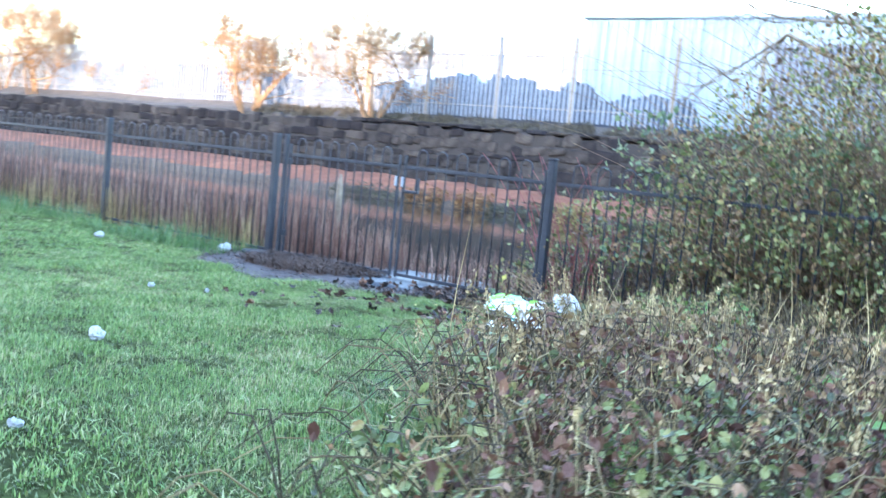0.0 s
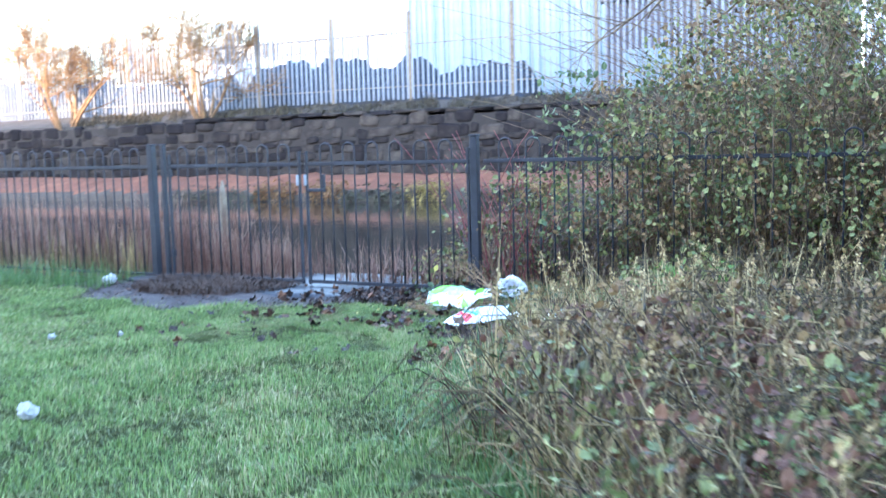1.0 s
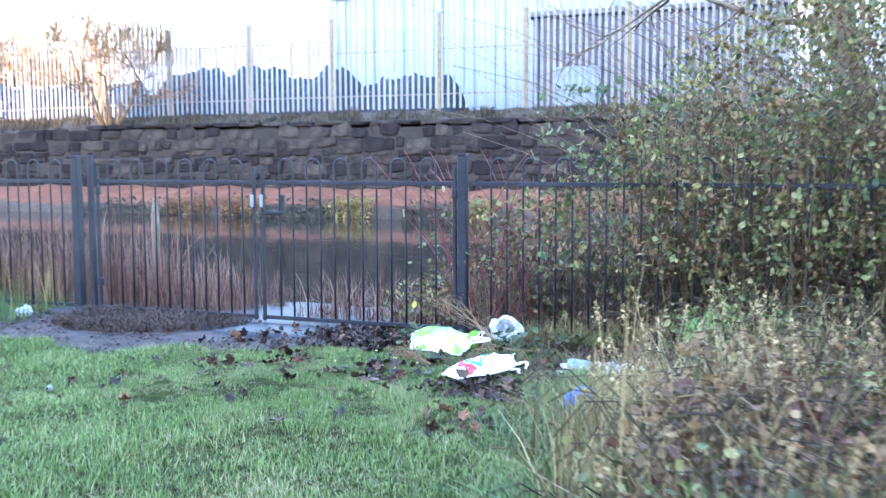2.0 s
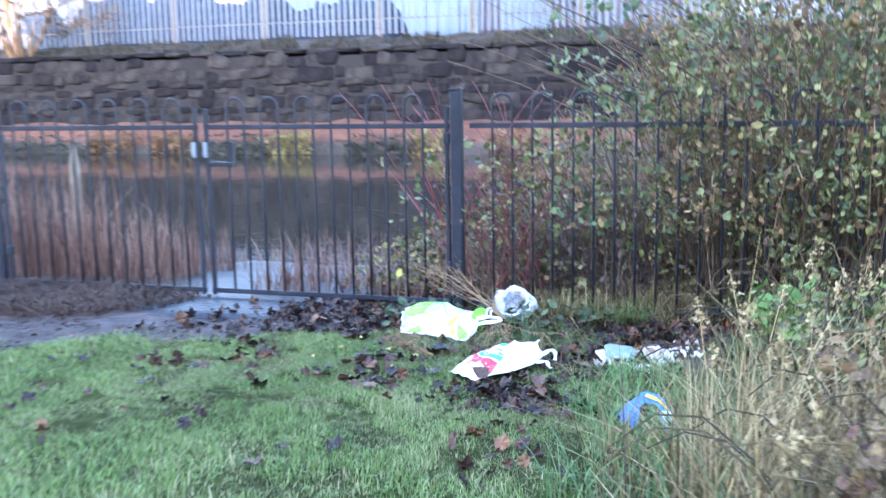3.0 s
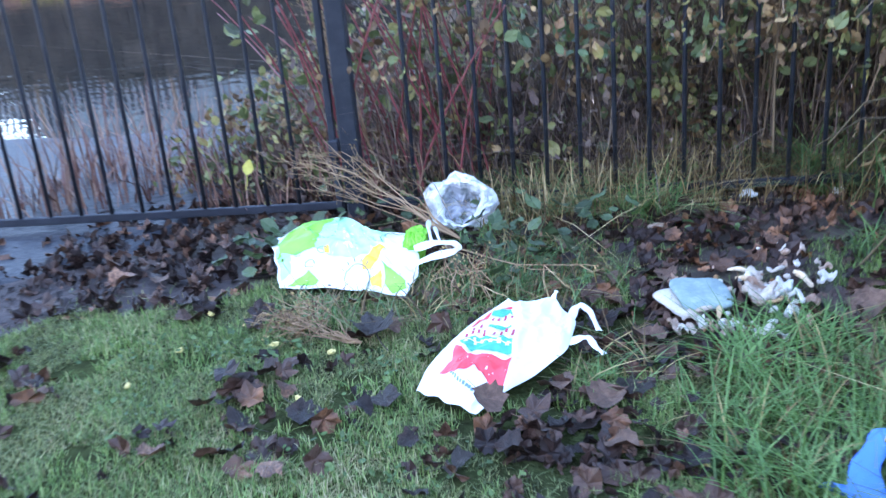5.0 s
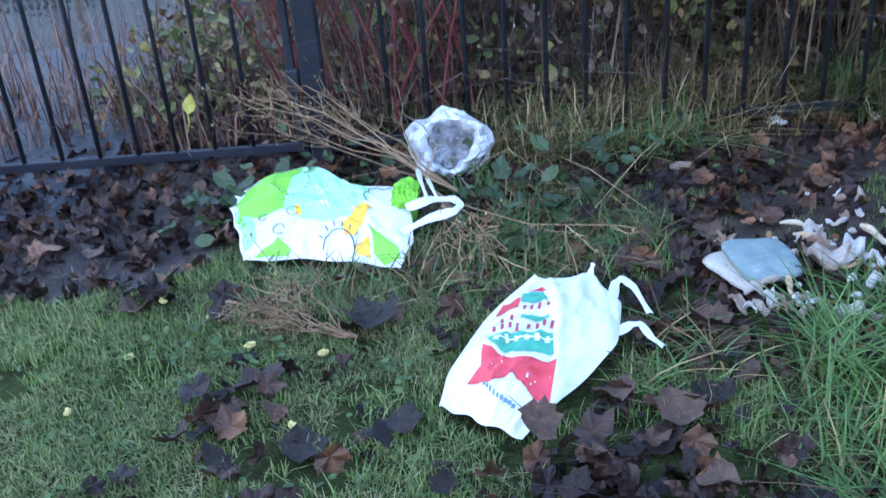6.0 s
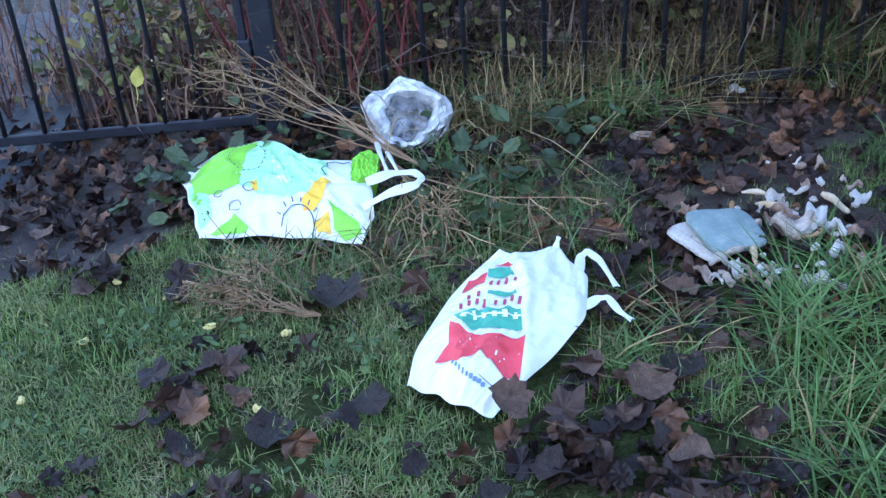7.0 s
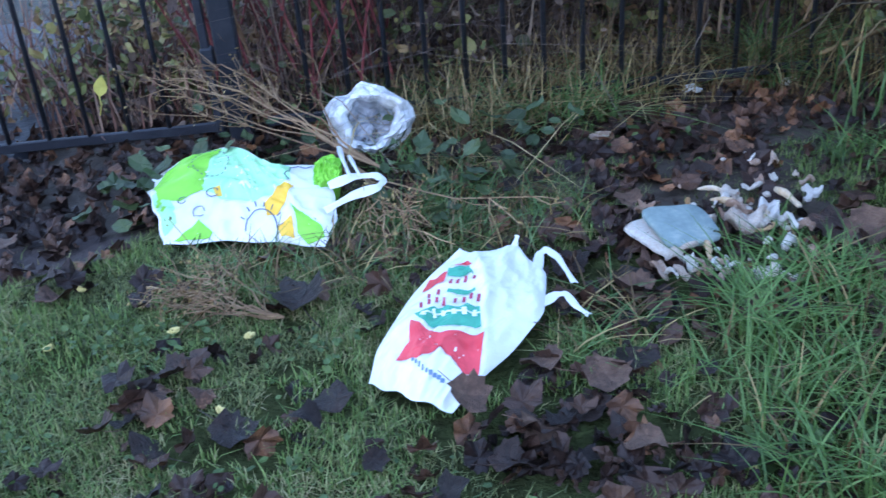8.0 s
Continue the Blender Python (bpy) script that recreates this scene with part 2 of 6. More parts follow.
def fan(outline, curl=0.15, lift=0.0):
    """A leaf: a fan of triangles inside an outline, cupped a little."""
    o = np.asarray(outline, float)
    r = np.linalg.norm(o, axis=1)
    v = np.r_[[[0, 0, lift]], np.c_[o, curl * r ** 2 + 0.06 * np.sin(5 * np.arctan2(o[:, 1], o[:, 0]))]]
    k = np.arange(len(o))
    return v, np.c_[np.zeros(len(o), int), 1 + k, 1 + (k + 1) % len(o)]


def lobed(lobes=5, deep=0.68):
    """A maple-like outline with pointed lobes."""
    out = []
    for k in range(lobes):
        a = math.pi / 2 + (k - (lobes - 1) / 2) * 1.05
        big = 1.0 - 0.16 * abs(k - (lobes - 1) / 2)
        out += [(0.8 * big * math.cos(a - 0.3), 0.8 * big * math.sin(a - 0.3)), (big * math.cos(a), big * math.sin(a)), (0.8 * big * math.cos(a + 0.3), 0.8 * big * math.sin(a + 0.3)), (deep * math.cos(a + 0.52), deep * math.sin(a + 0.52))]
    return [(0.5 * x, 0.5 * y) for x, y in out]


OVAL = [(0.0, -0.5), (0.26, -0.28), (0.33, 0.0), (0.2, 0.32), (0.0, 0.52), (-0.2, 0.32), (-0.33, 0.0), (-0.26, -0.28)]
LEAF_OVAL = fan(OVAL, 0.5)
LEAF_MAPLE = fan(lobed(), 0.55, 0.02)
LEAF_SMALL = (np.array([[0, -0.5, 0], [0.3, 0, 0.1], [0, 0.5, 0], [-0.3, 0, 0.1]]), np.array([[0, 1, 2], [0, 2, 3]]))

# ---- ground, canal and far bank: one sheet ----
PROFILE_Y = [-400, -30, -12, 0.0, 0.9, 1.9, 2.7, 3.4, 13.6, 14.5, 14.56, 14.7, 15.7, 16.5, 16.7, 17.7, 30, 420]
PROFILE_Z = [0.3, 0.15, 0.0, 0.0, -0.04, -0.2, -0.5, -1.1, -1.1, -0.75, -0.1, 0.1, 0.4, 0.45, 2.02, 2.38, 2.42, 3.0]
WATER_Z = -0.2


def wobble(x, y):
    """Small unevenness of the turf."""
    return 0.018 * np.sin(1.7 * x + 0.6 * y) * np.sin(1.3 * y - 0.4 * x) + 0.01 * np.sin(5.1 * x + 2.2) * np.sin(4.3 * y) + 0.005 * np.sin(13 * x + 3 * y) * np.sin(11 * y - 4 * x)


def gz(x, y):
    x, y = np.asarray(x, float), np.asarray(y, float)
    return np.interp(y, PROFILE_Y, PROFILE_Z) + wobble(x, y) * np.where(np.abs(x) + np.abs(y) < 60, 1, 0)


def mud_edge(x):
    """How far the bare mud before the gate reaches out from the fence."""
    return np.interp(x, [-5.0, -3.6, -3.0, -2.2, -1.5, -1.07, -0.78, -0.48, -0.28, -0.18, 0.1], [0.0, -0.6, -1.0, -1.2, -1.02, -0.9, -0.8, -0.7, -0.6, -0.4, 0.2]) + 0.05 * np.sin(7 * x) + 0.03 * np.sin(17 * x + 1)


def steps(*spans):
    out = []
    for a, b, d in spans:
        out.append(np.arange(a, b - 1e-6, d))
    return np.concatenate(out + [[spans[-1][1]]])


def build_ground():
    xs = steps((-420, -60, 40), (-60, -20, 4), (-20, -8, 0.5), (-8, 6, 0.07), (6, 20, 0.5), (20, 60, 4), (60, 420, 40))
    ys = steps((-400, -40, 30), (-40, -10, 2), (-10, -5, 0.25), (-5, 3.4, 0.06), (3.4, 14, 1.0), (14, 18.6, 0.07), (18.6, 60, 4), (60, 420, 40))
    x, y = np.meshgrid(xs, ys, indexing="ij")
    z = gz(x, y)
    far = (y > 14.6) & (y < 17.9)
    z += np.where(far & (np.abs(x) < 60), 0.03 * np.sin(2.3 * x) + 0.02 * np.sin(6.1 * x + y * 4), 0)
    g = Geo().add(np.stack([x, y, z], -1), grid_faces(len(xs), len(ys)))
    ob = g.obj("ground", M_TURF, smooth=True)
    me = ob.data
    me.materials.append(M_SOIL)
    me.materials.append(M_MUD)
    me.materials.append(M_BANK)
    c = np.empty(3 * len(me.polygons), np.float32)
    me.polygons.foreach_get("center", c)
    c = c.reshape(-1, 3)
    kind = np.zeros(len(c), np.int32)
    kind[(c[:, 1] > mud_edge(c[:, 0])) & (c[:, 0] < 0.1) & (c[:, 0] > -3.9)] = 2
    kind[(c[:, 1] > -0.65 + 0.1 * np.sin(9 * c[:, 0])) & (c[:, 0] > 0.55) & (c[:, 1] < 2)] = 1
    kind[(c[:, 1] > -0.3) & (c[:, 0] > -0.2) & (c[:, 1] < 2)] = 1
    kind[(c[:, 1] > 0.05) & ((c[:, 0] < -3.2) | (c[:, 0] > -0.2))] = 1
    kind[(c[:, 1] > 0.5)] = 1
    kind[(c[:, 1] > -0.42 + 0.08 * np.sin(8 * c[:, 0])) & (c[:, 0] > -0.75) & (c[:, 1] < 2)] = 1
    kind[(c[:, 1] > 14.66) & (c[:, 1] < 16.5)] = 3
    kind[(c[:, 1] > 16.5) & (c[:, 1] < 18.4)] = 1
    me.polygons.foreach_set("material_index", kind)
    tagged(ob, "mossy green turf with bare mud beside the gate and a canal bed", "ground", kind="structure")


build_ground()
w = Geo().add([(-420, 0.5, WATER_Z), (420, 0.5, WATER_Z), (420, 14.8, WATER_Z), (-420, 14.8, WATER_Z)], [(0, 1, 2), (0, 2, 3)]).obj("water", M_WATER)
tagged(w, "still dark brown canal water with bright ripples", "water", kind="structure")

# sloping concrete apron behind the gate
def build_apron():
    xs, ys = np.linspace(-2.6, -0.6, 40), np.linspace(-0.5, 2.4, 40)
    x, y = np.meshgrid(xs, ys, indexing="ij")
    x = x + 0.06 * np.sin(4 * y) * (np.abs(x + 1.5) / 0.95)
    z = np.interp(y, [-0.5, -0.4, 0.0, 0.9, 2.4], [-0.01, 0.014, 0.022, -0.02, -0.22]) + 0.006 * np.sin(6 * x) * np.sin(5 * y)
    z[0] -= 0.15
    z[-1] -= 0.15
    z[:, 0] -= 0.05
    ob = Geo().add(np.stack([x, y, z], -1), grid_faces(40, 40)).obj("pavement", M_CONCRETE, smooth=True)
    tagged(ob, "wet pale grey concrete slipway sloping into the canal", "slipway", kind="structure")


build_apron()

# ---- bow-top gate and fence ----
BAR = 0.0072


def hoop_mesh(half, top=1.18, low=0.06):
    g = Geo()
    a = np.linspace(math.pi, 0, 9)
    pts = [(-half, 0, low), (-half, 0, 0.6)] + [(half * math.cos(t), 0, top - half + half * math.sin(t)) for t in a] + [(half, 0, 0.6), (half, 0, low)]
    tube(g, pts, BAR, 6)
    me = g.mesh("hooped_bar", True)
    me.materials.append(M_FENCE)
    return me


HOOP = hoop_mesh(0.0535)


def bow_panel(name, x0, x1, label, category, group, rail_top=1.015, dz=0.0):
    base = empty(name, (x0, 0, dz), label, category, group)
    length = x1 - x0
    for rn, zz in (("top_rail", rail_top), ("bottom_rail", 0.055)):
        g = box(Geo(), (0, -0.007, zz - 0.014), (length, 0.007, zz + 0.014), 0.003)
        g.obj(rn, M_FENCE, base)
    n = int(length / 0.215)
    gap = (length - n * 0.215) / 2
    for k in range(n):
        h = new("hooped_bar", HOOP)
        h.parent = base
        h.location = (gap + 0.1075 + k * 0.215, 0, 0)
    return base


def gate_leaf(x0, x1, latch_side):
    leaf = bow_panel("gate_leaf", x0, x1, "dark blue-grey steel bow-top gate leaf, closed", "gate", "canal gate leaves")
    length = x1 - x0
    stiles = []
    for xx in (0.018, length - 0.018):
        st = box(Geo(), (xx - 0.011, -0.012, 0.03), (xx + 0.011, 0.012, 1.12), 0.003).obj("stile", M_FENCE, leaf)
        stiles.append(st)
    lx = 0.02 if latch_side < 0 else length - 0.02
    box(Geo(), (lx - 0.012, -0.036, 0.84), (lx + 0.012, -0.019, 0.93), 0.005).obj("latch_plate", M_GALV, stiles[0 if latch_side < 0 else 1], label="pale galvanised latch plate")
    if latch_side < 0:
        for lo, hi in (((lx + 0.012, -0.016, 0.79), (lx + 0.17, 0.016, 0.815)), ((lx + 0.145, -0.016, 0.816), (lx + 0.17, 0.016, 0.93))):
            box(Geo(), lo, hi, 0.004).obj("lock_frame", M_FENCE, leaf)
    hx = length - 0.02 if latch_side < 0 else 0.02
    for zz in (0.25, 0.95):
        box(Geo(), (hx - 0.012, -0.022, zz - 0.03), (hx + 0.022, 0.014, zz + 0.03), 0.004).obj("hinge", M_FENCE, stiles[1 if latch_side < 0 else 0])
    return leaf


def fence_post(x, w=0.04, top=1.2, name="fence_post", group="fence posts"):
    p = empty(name, (x, 0, 0), "blue-grey painted square steel post set in ground", "post", group)
    shaft = box(Geo(), (-w, -w, -0.3), (w, w, top), 0.005).obj("shaft", M_FENCE, p)
    box(Geo(), (-w - 0.004, -w - 0.004, top), (w + 0.004, w + 0.004, top + 0.012), 0.004).obj("cap", M_FENCE, shaft)
    return p


gate_leaf(-1.54, -0.05, -1)
gate_leaf(-2.99, -1.575, 1)
fence_post(-0.012, 0.03, name="gate_post", group="gate posts")
fence_post(-3.035, 0.02, name="gate_post", group="gate posts")
fence_post(-3.17, 0.032)
for k, (a, b) in enumerate([(0.06, 2.78), (2.86, 5.6), (5.68, 8.4), (-5.9, -3.21), (-8.64, -5.98), (-11.4, -8.72), (-14.1, -11.48), (-16.8, -14.18), (-19.5, -16.88), (-22.2, -19.58)]):
    bow_panel("railing", a, b, "blue-grey bow-top steel railing panel between posts", "fence panel", "bow-top railing panels")
for x in (2.82, 5.64, 8.44, -5.94, -8.68, -11.44, -14.14, -16.84, -19.54):
    fence_post(x, 0.032)

# ---- far bank: stone wall, palisade, yard ----
WALL_Y = 16.4


def stone_variants():
    out = []
    for k in range(8):
        r = np.random.default_rng(40 + k)
        bm = bmesh.new()
        bmesh.ops.create_cube(bm, size=1)
        for v in bm.verts:
            v.co += Vector(r.uniform(-0.14, 0.14, 3) * np.array([1.0, 0.3, 1.0]))
            if v.co.y < 0:
                v.co.y += r.uniform(-0.12, 0.12)
        bmesh.ops.bevel(bm, geom=bm.edges[:], offset=0.17, segments=1, affect="EDGES")
        bmesh.ops.triangulate(bm, faces=bm.faces[:])
        me = bpy.data.meshes.new("stone")
        bm.to_mesh(me)
        bm.free()
        me.materials.append(M_STONE)
        out.append(me)
    return out


def build_wall():
    g = box(Geo(), (-60, WALL_Y - 0.035, -0.3), (40, WALL_Y + 0.42, 1.94))
    wall = g.obj("wall_north", M_MORTAR)
    tagged(wall, "old rubble stone retaining wall, dark and mossy", "wall", kind="structure")
    variants = stone_variants()
    rest = Geo()
    r = np.random.default_rng(5)
    z = 0.38
    while z < 1.95:
        h = r.uniform(0.1, 0.3)
        h = min(h, 2.03 - z)
        x = -40.0 + r.uniform(0, 0.4)
        while x < 12:
            ln = r.uniform(0.14, 0.62) * (0.6 + 2.2 * h)
            near = -16.5 < x < -3.5
            me = variants[r.integers(8)]
            sc = (ln + 0.01, 0.2, h + 0.005)
            at = (x + ln / 2, WALL_Y + 0.03 + r.uniform(-0.02, 0.03), z + h / 2)
            sc = (sc[0], sc[1], sc[2] * r.uniform(0.8, 1.25))
            at = (at[0], at[1] + r.uniform(-0.02, 0.02), at[2] + r.normal(0, 0.03))
            if near:
                o = new("stone", me)
                o.parent = wall
                o.location, o.scale = at, sc
                o.rotation_euler = (0, r.normal(0, 0.07), 0)
            else:
                v = np.array([q.co[:] for q in me.vertices]) * sc + at
                rest.add(v, [p.vertices[:] for p in me.polygons])
            x += ln
        z += h
    o = rest.obj("stonework", M_STONE_REST, wall)
    o["kind"] = "stuff"
    # coping
    x = -40.0
    while x < 12:
        ln = r.uniform(0.6, 1.0)
        if -18 < x < -1:
            c = new("coping_stone", variants[r.integers(8)])
            c.parent = wall
            c.location, c.scale = (x + ln / 2, WALL_Y + 0.18, 2.06), (ln - 0.02, 0.5, 0.12)
        x += ln


def pale_mesh():
    """A pressed steel pale with a folded section and a three-pointed head."""
    g = Geo()
    sec = np.array([(-0.034, 0.0), (-0.02, -0.012), (-0.008, -0.002), (0.008, -0.002), (0.02, -0.012), (0.034, 0.0)])
    tops = np.array([2.62, 2.72, 2.68, 2.68, 2.72, 2.62])
    v = np.r_[np.c_[sec, np.zeros(6)], np.c_[sec, tops]]
    v = np.r_[v, v + [0, 0.004, 0]]
    k = np.arange(5)
    f = np.r_[np.c_[k, k + 1, k + 7], np.c_[k, k + 7, k + 6], np.c_[k + 13, k + 12, k + 18], np.c_[k + 13, k + 18, k + 19]]
    g.add(v, f)
    me = g.mesh("pale")
    me.materials.append(M_GALV)
    return me


def build_palisade():
    pale = pale_mesh()
    y = 17.7
    posts = [-41.0, -38.4, -35.9, -33.3, -30.8, -28.2, -25.6, -23.0, -20.5, -17.9, -15.35, -12.72, -10.18, -7.13, -4.83, -2.3, 0.2, 2.8, 5.3]
    for k, (a, b) in enumerate(zip(posts, posts[1:])):
        zb = np.interp(a, [-27, -14, 6], [2.2, 2.38, 2.42])
        p = empty("palisade_fence", (a, y, zb), "tall pale galvanised steel palisade panel on the bank", "palisade fence", "palisade panels")
        n = int((b - a) / 0.158)
        for j in range(n):
            o = new("pale", pale)
            o.parent = p
            o.location = ((j + 0.6) * (b - a) / n, 0, 0.06 + 0.012 * math.sin(j * 7.7 + k))
            o.scale = (1, 1, np.interp(a, [-41, -27, -14, -5], [0.72, 0.86, 1.02, 1.1]))
        for zz in (0.42, 1.55):
            box(Geo(), (0.03, 0.012, zz - 0.016), (b - a - 0.03, 0.05, zz + 0.016), 0.005).obj("rail", M_BARK, p)
    for x in posts:
        zb = np.interp(x, [-27, -14, 6], [2.2, 2.38, 2.42])
        p = empty("palisade_post", (x, y + 0.1, zb), "brown weathered steel palisade post", "post", "palisade posts")
        box(Geo(), (-0.05, -0.1, -0.3), (0.05, -0.06, 2.45), 0.006).obj("flange", M_BARK, p)
        box(Geo(), (-0.015, -0.06, -0.3), (0.015, 0.04, 2.45), 0.004).obj("web", M_BARK, p)


build_wall()
build_palisade()

# ---- unseen shade buildings, and paints for the yard ----
M_BRICK = material("dark_brick", [(0.2, (0.12, 0.06, 0.045)), (0.5, (0.22, 0.11, 0.08)), (0.85, (0.32, 0.18, 0.13))], 0.9, 3, bump=0.3)
M_PALEBLUE = material("pale_blue_cladding", [(0.2, (0.176, 0.256, 0.3)), (0.5, (0.224, 0.31, 0.36)), (0.85, (0.272, 0.357, 0.405))], 0.6, 0.6, bump=0.1)
M_WHITECLAD = material("white_cladding", [(0.2, (0.34, 0.37, 0.42)), (0.5, (0.42, 0.45, 0.5)), (0.85, (0.5, 0.53, 0.57))], 0.5, 0.6, bump=0.1)
M_LILAC = material("pale_grey_cladding", [(0.2, (0.06, 0.07, 0.085)), (0.5, (0.08, 0.09, 0.105)), (0.85, (0.1, 0.11, 0.13))], 0.5, 0.6, bump=0.1)
M_NAVY = material("navy_paint", [(0.2, (0.007, 0.011, 0.02)), (0.5, (0.012, 0.019, 0.033)), (0.85, (0.024, 0.033, 0.05))], 0.6, 2, bump=0.4, bump_scale=8)


# Unseen blocks added behind the camera; their heights set where the shadow ends.
def shade_block():
    b = empty("terrace_building", (10, -36, 0), "unseen long brick block added to shade the foreground", "building")
    box(Geo(), (-48, -8, -0.5), (46, 0, 15.5)).obj("wall", M_BRICK, b)
    g = Geo()
    v = [(-48.3, 0.4, 15.5), (46.3, 0.4, 15.5), (46.3, -8.4, 15.5), (-48.3, -8.4, 15.5), (-48.3, -4, 18.8), (46.3, -4, 18.8)]
    g.add(v, [(0, 1, 5), (0, 5, 4), (2, 3, 4), (2, 4, 5), (1, 2, 5), (3, 0, 4), (0, 3, 2), (0, 2, 1)])
    g.obj("roof", M_NAVY, b)
    w = empty("terrace_building", (-38, -36, 0), "unseen lower flat-roofed brick wing added to shade the far wall", "building")
    box(Geo(), (-70, -8, -0.5), (-0.05, 0, 10.0)).obj("wall", M_BRICK, w)
    box(Geo(), (-70.2, -8.2, 10.0), (-0.05, 0.2, 10.3), 0.02).obj("roof", M_NAVY, w)


shade_block()


def vn(x, y, scale, seed):
    """Smooth value noise on the plane, 0 to 1."""
    r = np.random.default_rng(seed).random((64, 64))
    u, v = np.asarray(x, float) / scale + 100.3, np.asarray(y, float) / scale + 100.7
    i, j = np.floor(u).astype(int), np.floor(v).astype(int)
    fu, fv = u - i, v - j
    fu, fv = fu * fu * (3 - 2 * fu), fv * fv * (3 - 2 * fv)
    g = lambda a, b: r[a % 64, b % 64]
    return (g(i, j) * (1 - fu) + g(i + 1, j) * fu) * (1 - fv) + (g(i, j + 1) * (1 - fu) + g(i + 1, j + 1) * fu) * fv


# ---- yard behind the palisade ----
def shed(name, lo, hi, mat, label, ribs):
    b = empty(name, (lo[0], lo[1], lo[2]), label, "shed")
    d = np.subtract(hi, lo)
    box(Geo(), (0, 0, 0), d, 0.03).obj("wall", mat, b)
    g = Geo()
    for k in range(ribs):
        xx = (k + 0.5) * d[0] / ribs
        box(g, (xx - 0.04, -0.05, 0.02), (xx + 0.04, 0.002, d[2] - 0.02))
    g.obj("ribs", mat, b)
    box(Geo(), (-0.15, -0.15, d[2]), (d[0] + 0.15, d[1] + 0.15, d[2] + 0.14), 0.02).obj("roof", mat, b)
    return b


shed("warehouse", (-12.5, 22.2, 2.2), (-0.8, 32, 6.1), M_PALEBLUE, "pale blue ribbed metal warehouse in the yard", 36)
shed("warehouse", (-34.0, 36, 2.2), (-19.6, 46, 6.6), M_LILAC, "pale grey ribbed metal unit beside the warehouse", 28)
shed("warehouse", (0.0, 38, 2.2), (24, 52, 8.9), M_WHITECLAD, "white ribbed metal warehouse in the yard", 30)
shed("warehouse", (-52, 44, 2.2), (-34, 58, 5.6), M_WHITECLAD, "low white ribbed metal unit across the yard", 24)
shed("shipping_container", (-5.0, 18.9, 2.3), (1.1, 21.3, 4.75), material("dark_container", [(0.2, (0.09, 0.08, 0.1)), (0.8, (0.17, 0.15, 0.18))], 0.6, 2, bump=0.2), "dark dull steel container behind the palisade", 26)
board = empty("blue_board", (-4.2, 17.9, 2.45), "light blue board leaning behind the palisade", "board")
box(Geo(), (0, 0, 0), (1.2, 0.03, 0.95), 0.004).obj("sheet", M_PALEBLUE, board)
box(Geo(), (0.05, 0.03, 0.4), (1.15, 0.07, 0.48), 0.004).obj("batten", M_BARK, board)


def heap(x0, x1, y, h, seed, label):
    """A loose heap of blue-grey material with an uneven top."""
    xs, ys = np.linspace(x0, x1, 90), np.linspace(y - 1.2, y + 1.2, 26)
    x, yy = np.meshgrid(xs, ys, indexing="ij")
    e = np.clip(1 - np.abs((yy - y) / 1.2) ** 2, 0, 1) * np.clip(np.minimum(x - x0, x1 - x) / 0.5, 0, 1) ** 0.5
    z = 2.3 + np.minimum(e * h * (0.5 + 0.8 * vn(x, yy, 0.9, seed)), h * (0.8 + 0.12 * np.round(2 * vn(x, 0 * yy, 1.1, seed + 2)))) + 0.3 * e * vn(x, yy, 0.2, seed + 1)
    o = Geo().add(np.stack([x, yy, z], -1), grid_faces(90, 26)).obj("earth_mound", M_NAVY)
    tagged(o, label, "heap", "yard heaps")


heap(-17.2, -12.6, 19.8, 1.5, 3, "long blue-grey heap of loose material behind palisade")
heap(-13.6, -10.0, 19.6, 1.35, 9, "blue-grey sloping heap of loose material behind palisade")
heap(-10.4, -7.2, 19.6, 1.05, 15, "low blue-grey peaked heap behind the palisade")
heap(-27.0, -18.0, 20.4, 1.3, 21, "low dark blue-grey heap behind far palisade")
heap(-40.0, -27.6, 20.6, 1.5, 27, "long dull blue-grey heap behind far palisade")


def van():
    v = empty("parked_van", (-21.6, 23.0, 2.4), "white parked van with dark windows in the yard", "van")
    white = M_WHITECLAD
    bm = Geo()
    prof = [(0, 0.35), (0, 1.75), (0.15, 1.95), (3.4, 1.95), (4.1, 1.15), (4.8, 1.0), (4.9, 0.35)]
    n = len(prof)
    vv = np.array([(a, s, b) for s in (0.0, 1.8) for a, b in prof])
    k = np.arange(n)
    f = [(i, (i + 1) % n, (i + 1) % n + n) for i in k] + [(i, (i + 1) % n + n, i + n) for i in k]
    f += [(0, i, i + 1) for i in range(1, n - 1)] + [(n, n + i + 1, n + i) for i in range(1, n - 1)]
    bm.add(vv, f)
    bm.obj("body", white, v)
    box(Geo(), (2.4, -0.012, 1.15), (3.4, 0.004, 1.7), 0.003).obj("window", M_NAVY, v)
    for xx in (0.9, 3.9):
        a = np.linspace(0, 2 * np.pi, 17)[:-1]
        g = Geo()
        ring = np.array([(xx + 0.33 * math.cos(t), s, 0.33 + 0.33 * math.sin(t)) for s in (-0.02, 0.2) for t in a])
        q = np.arange(16)
        g.add(ring, np.r_[np.c_[q, (q + 1) % 16, (q + 1) % 16 + 16], np.c_[q, (q + 1) % 16 + 16, q + 16], np.c_[np.zeros(14, int), q[1:-1], q[2:]]])
        g.obj("wheel", M_NAVY, v)


van()


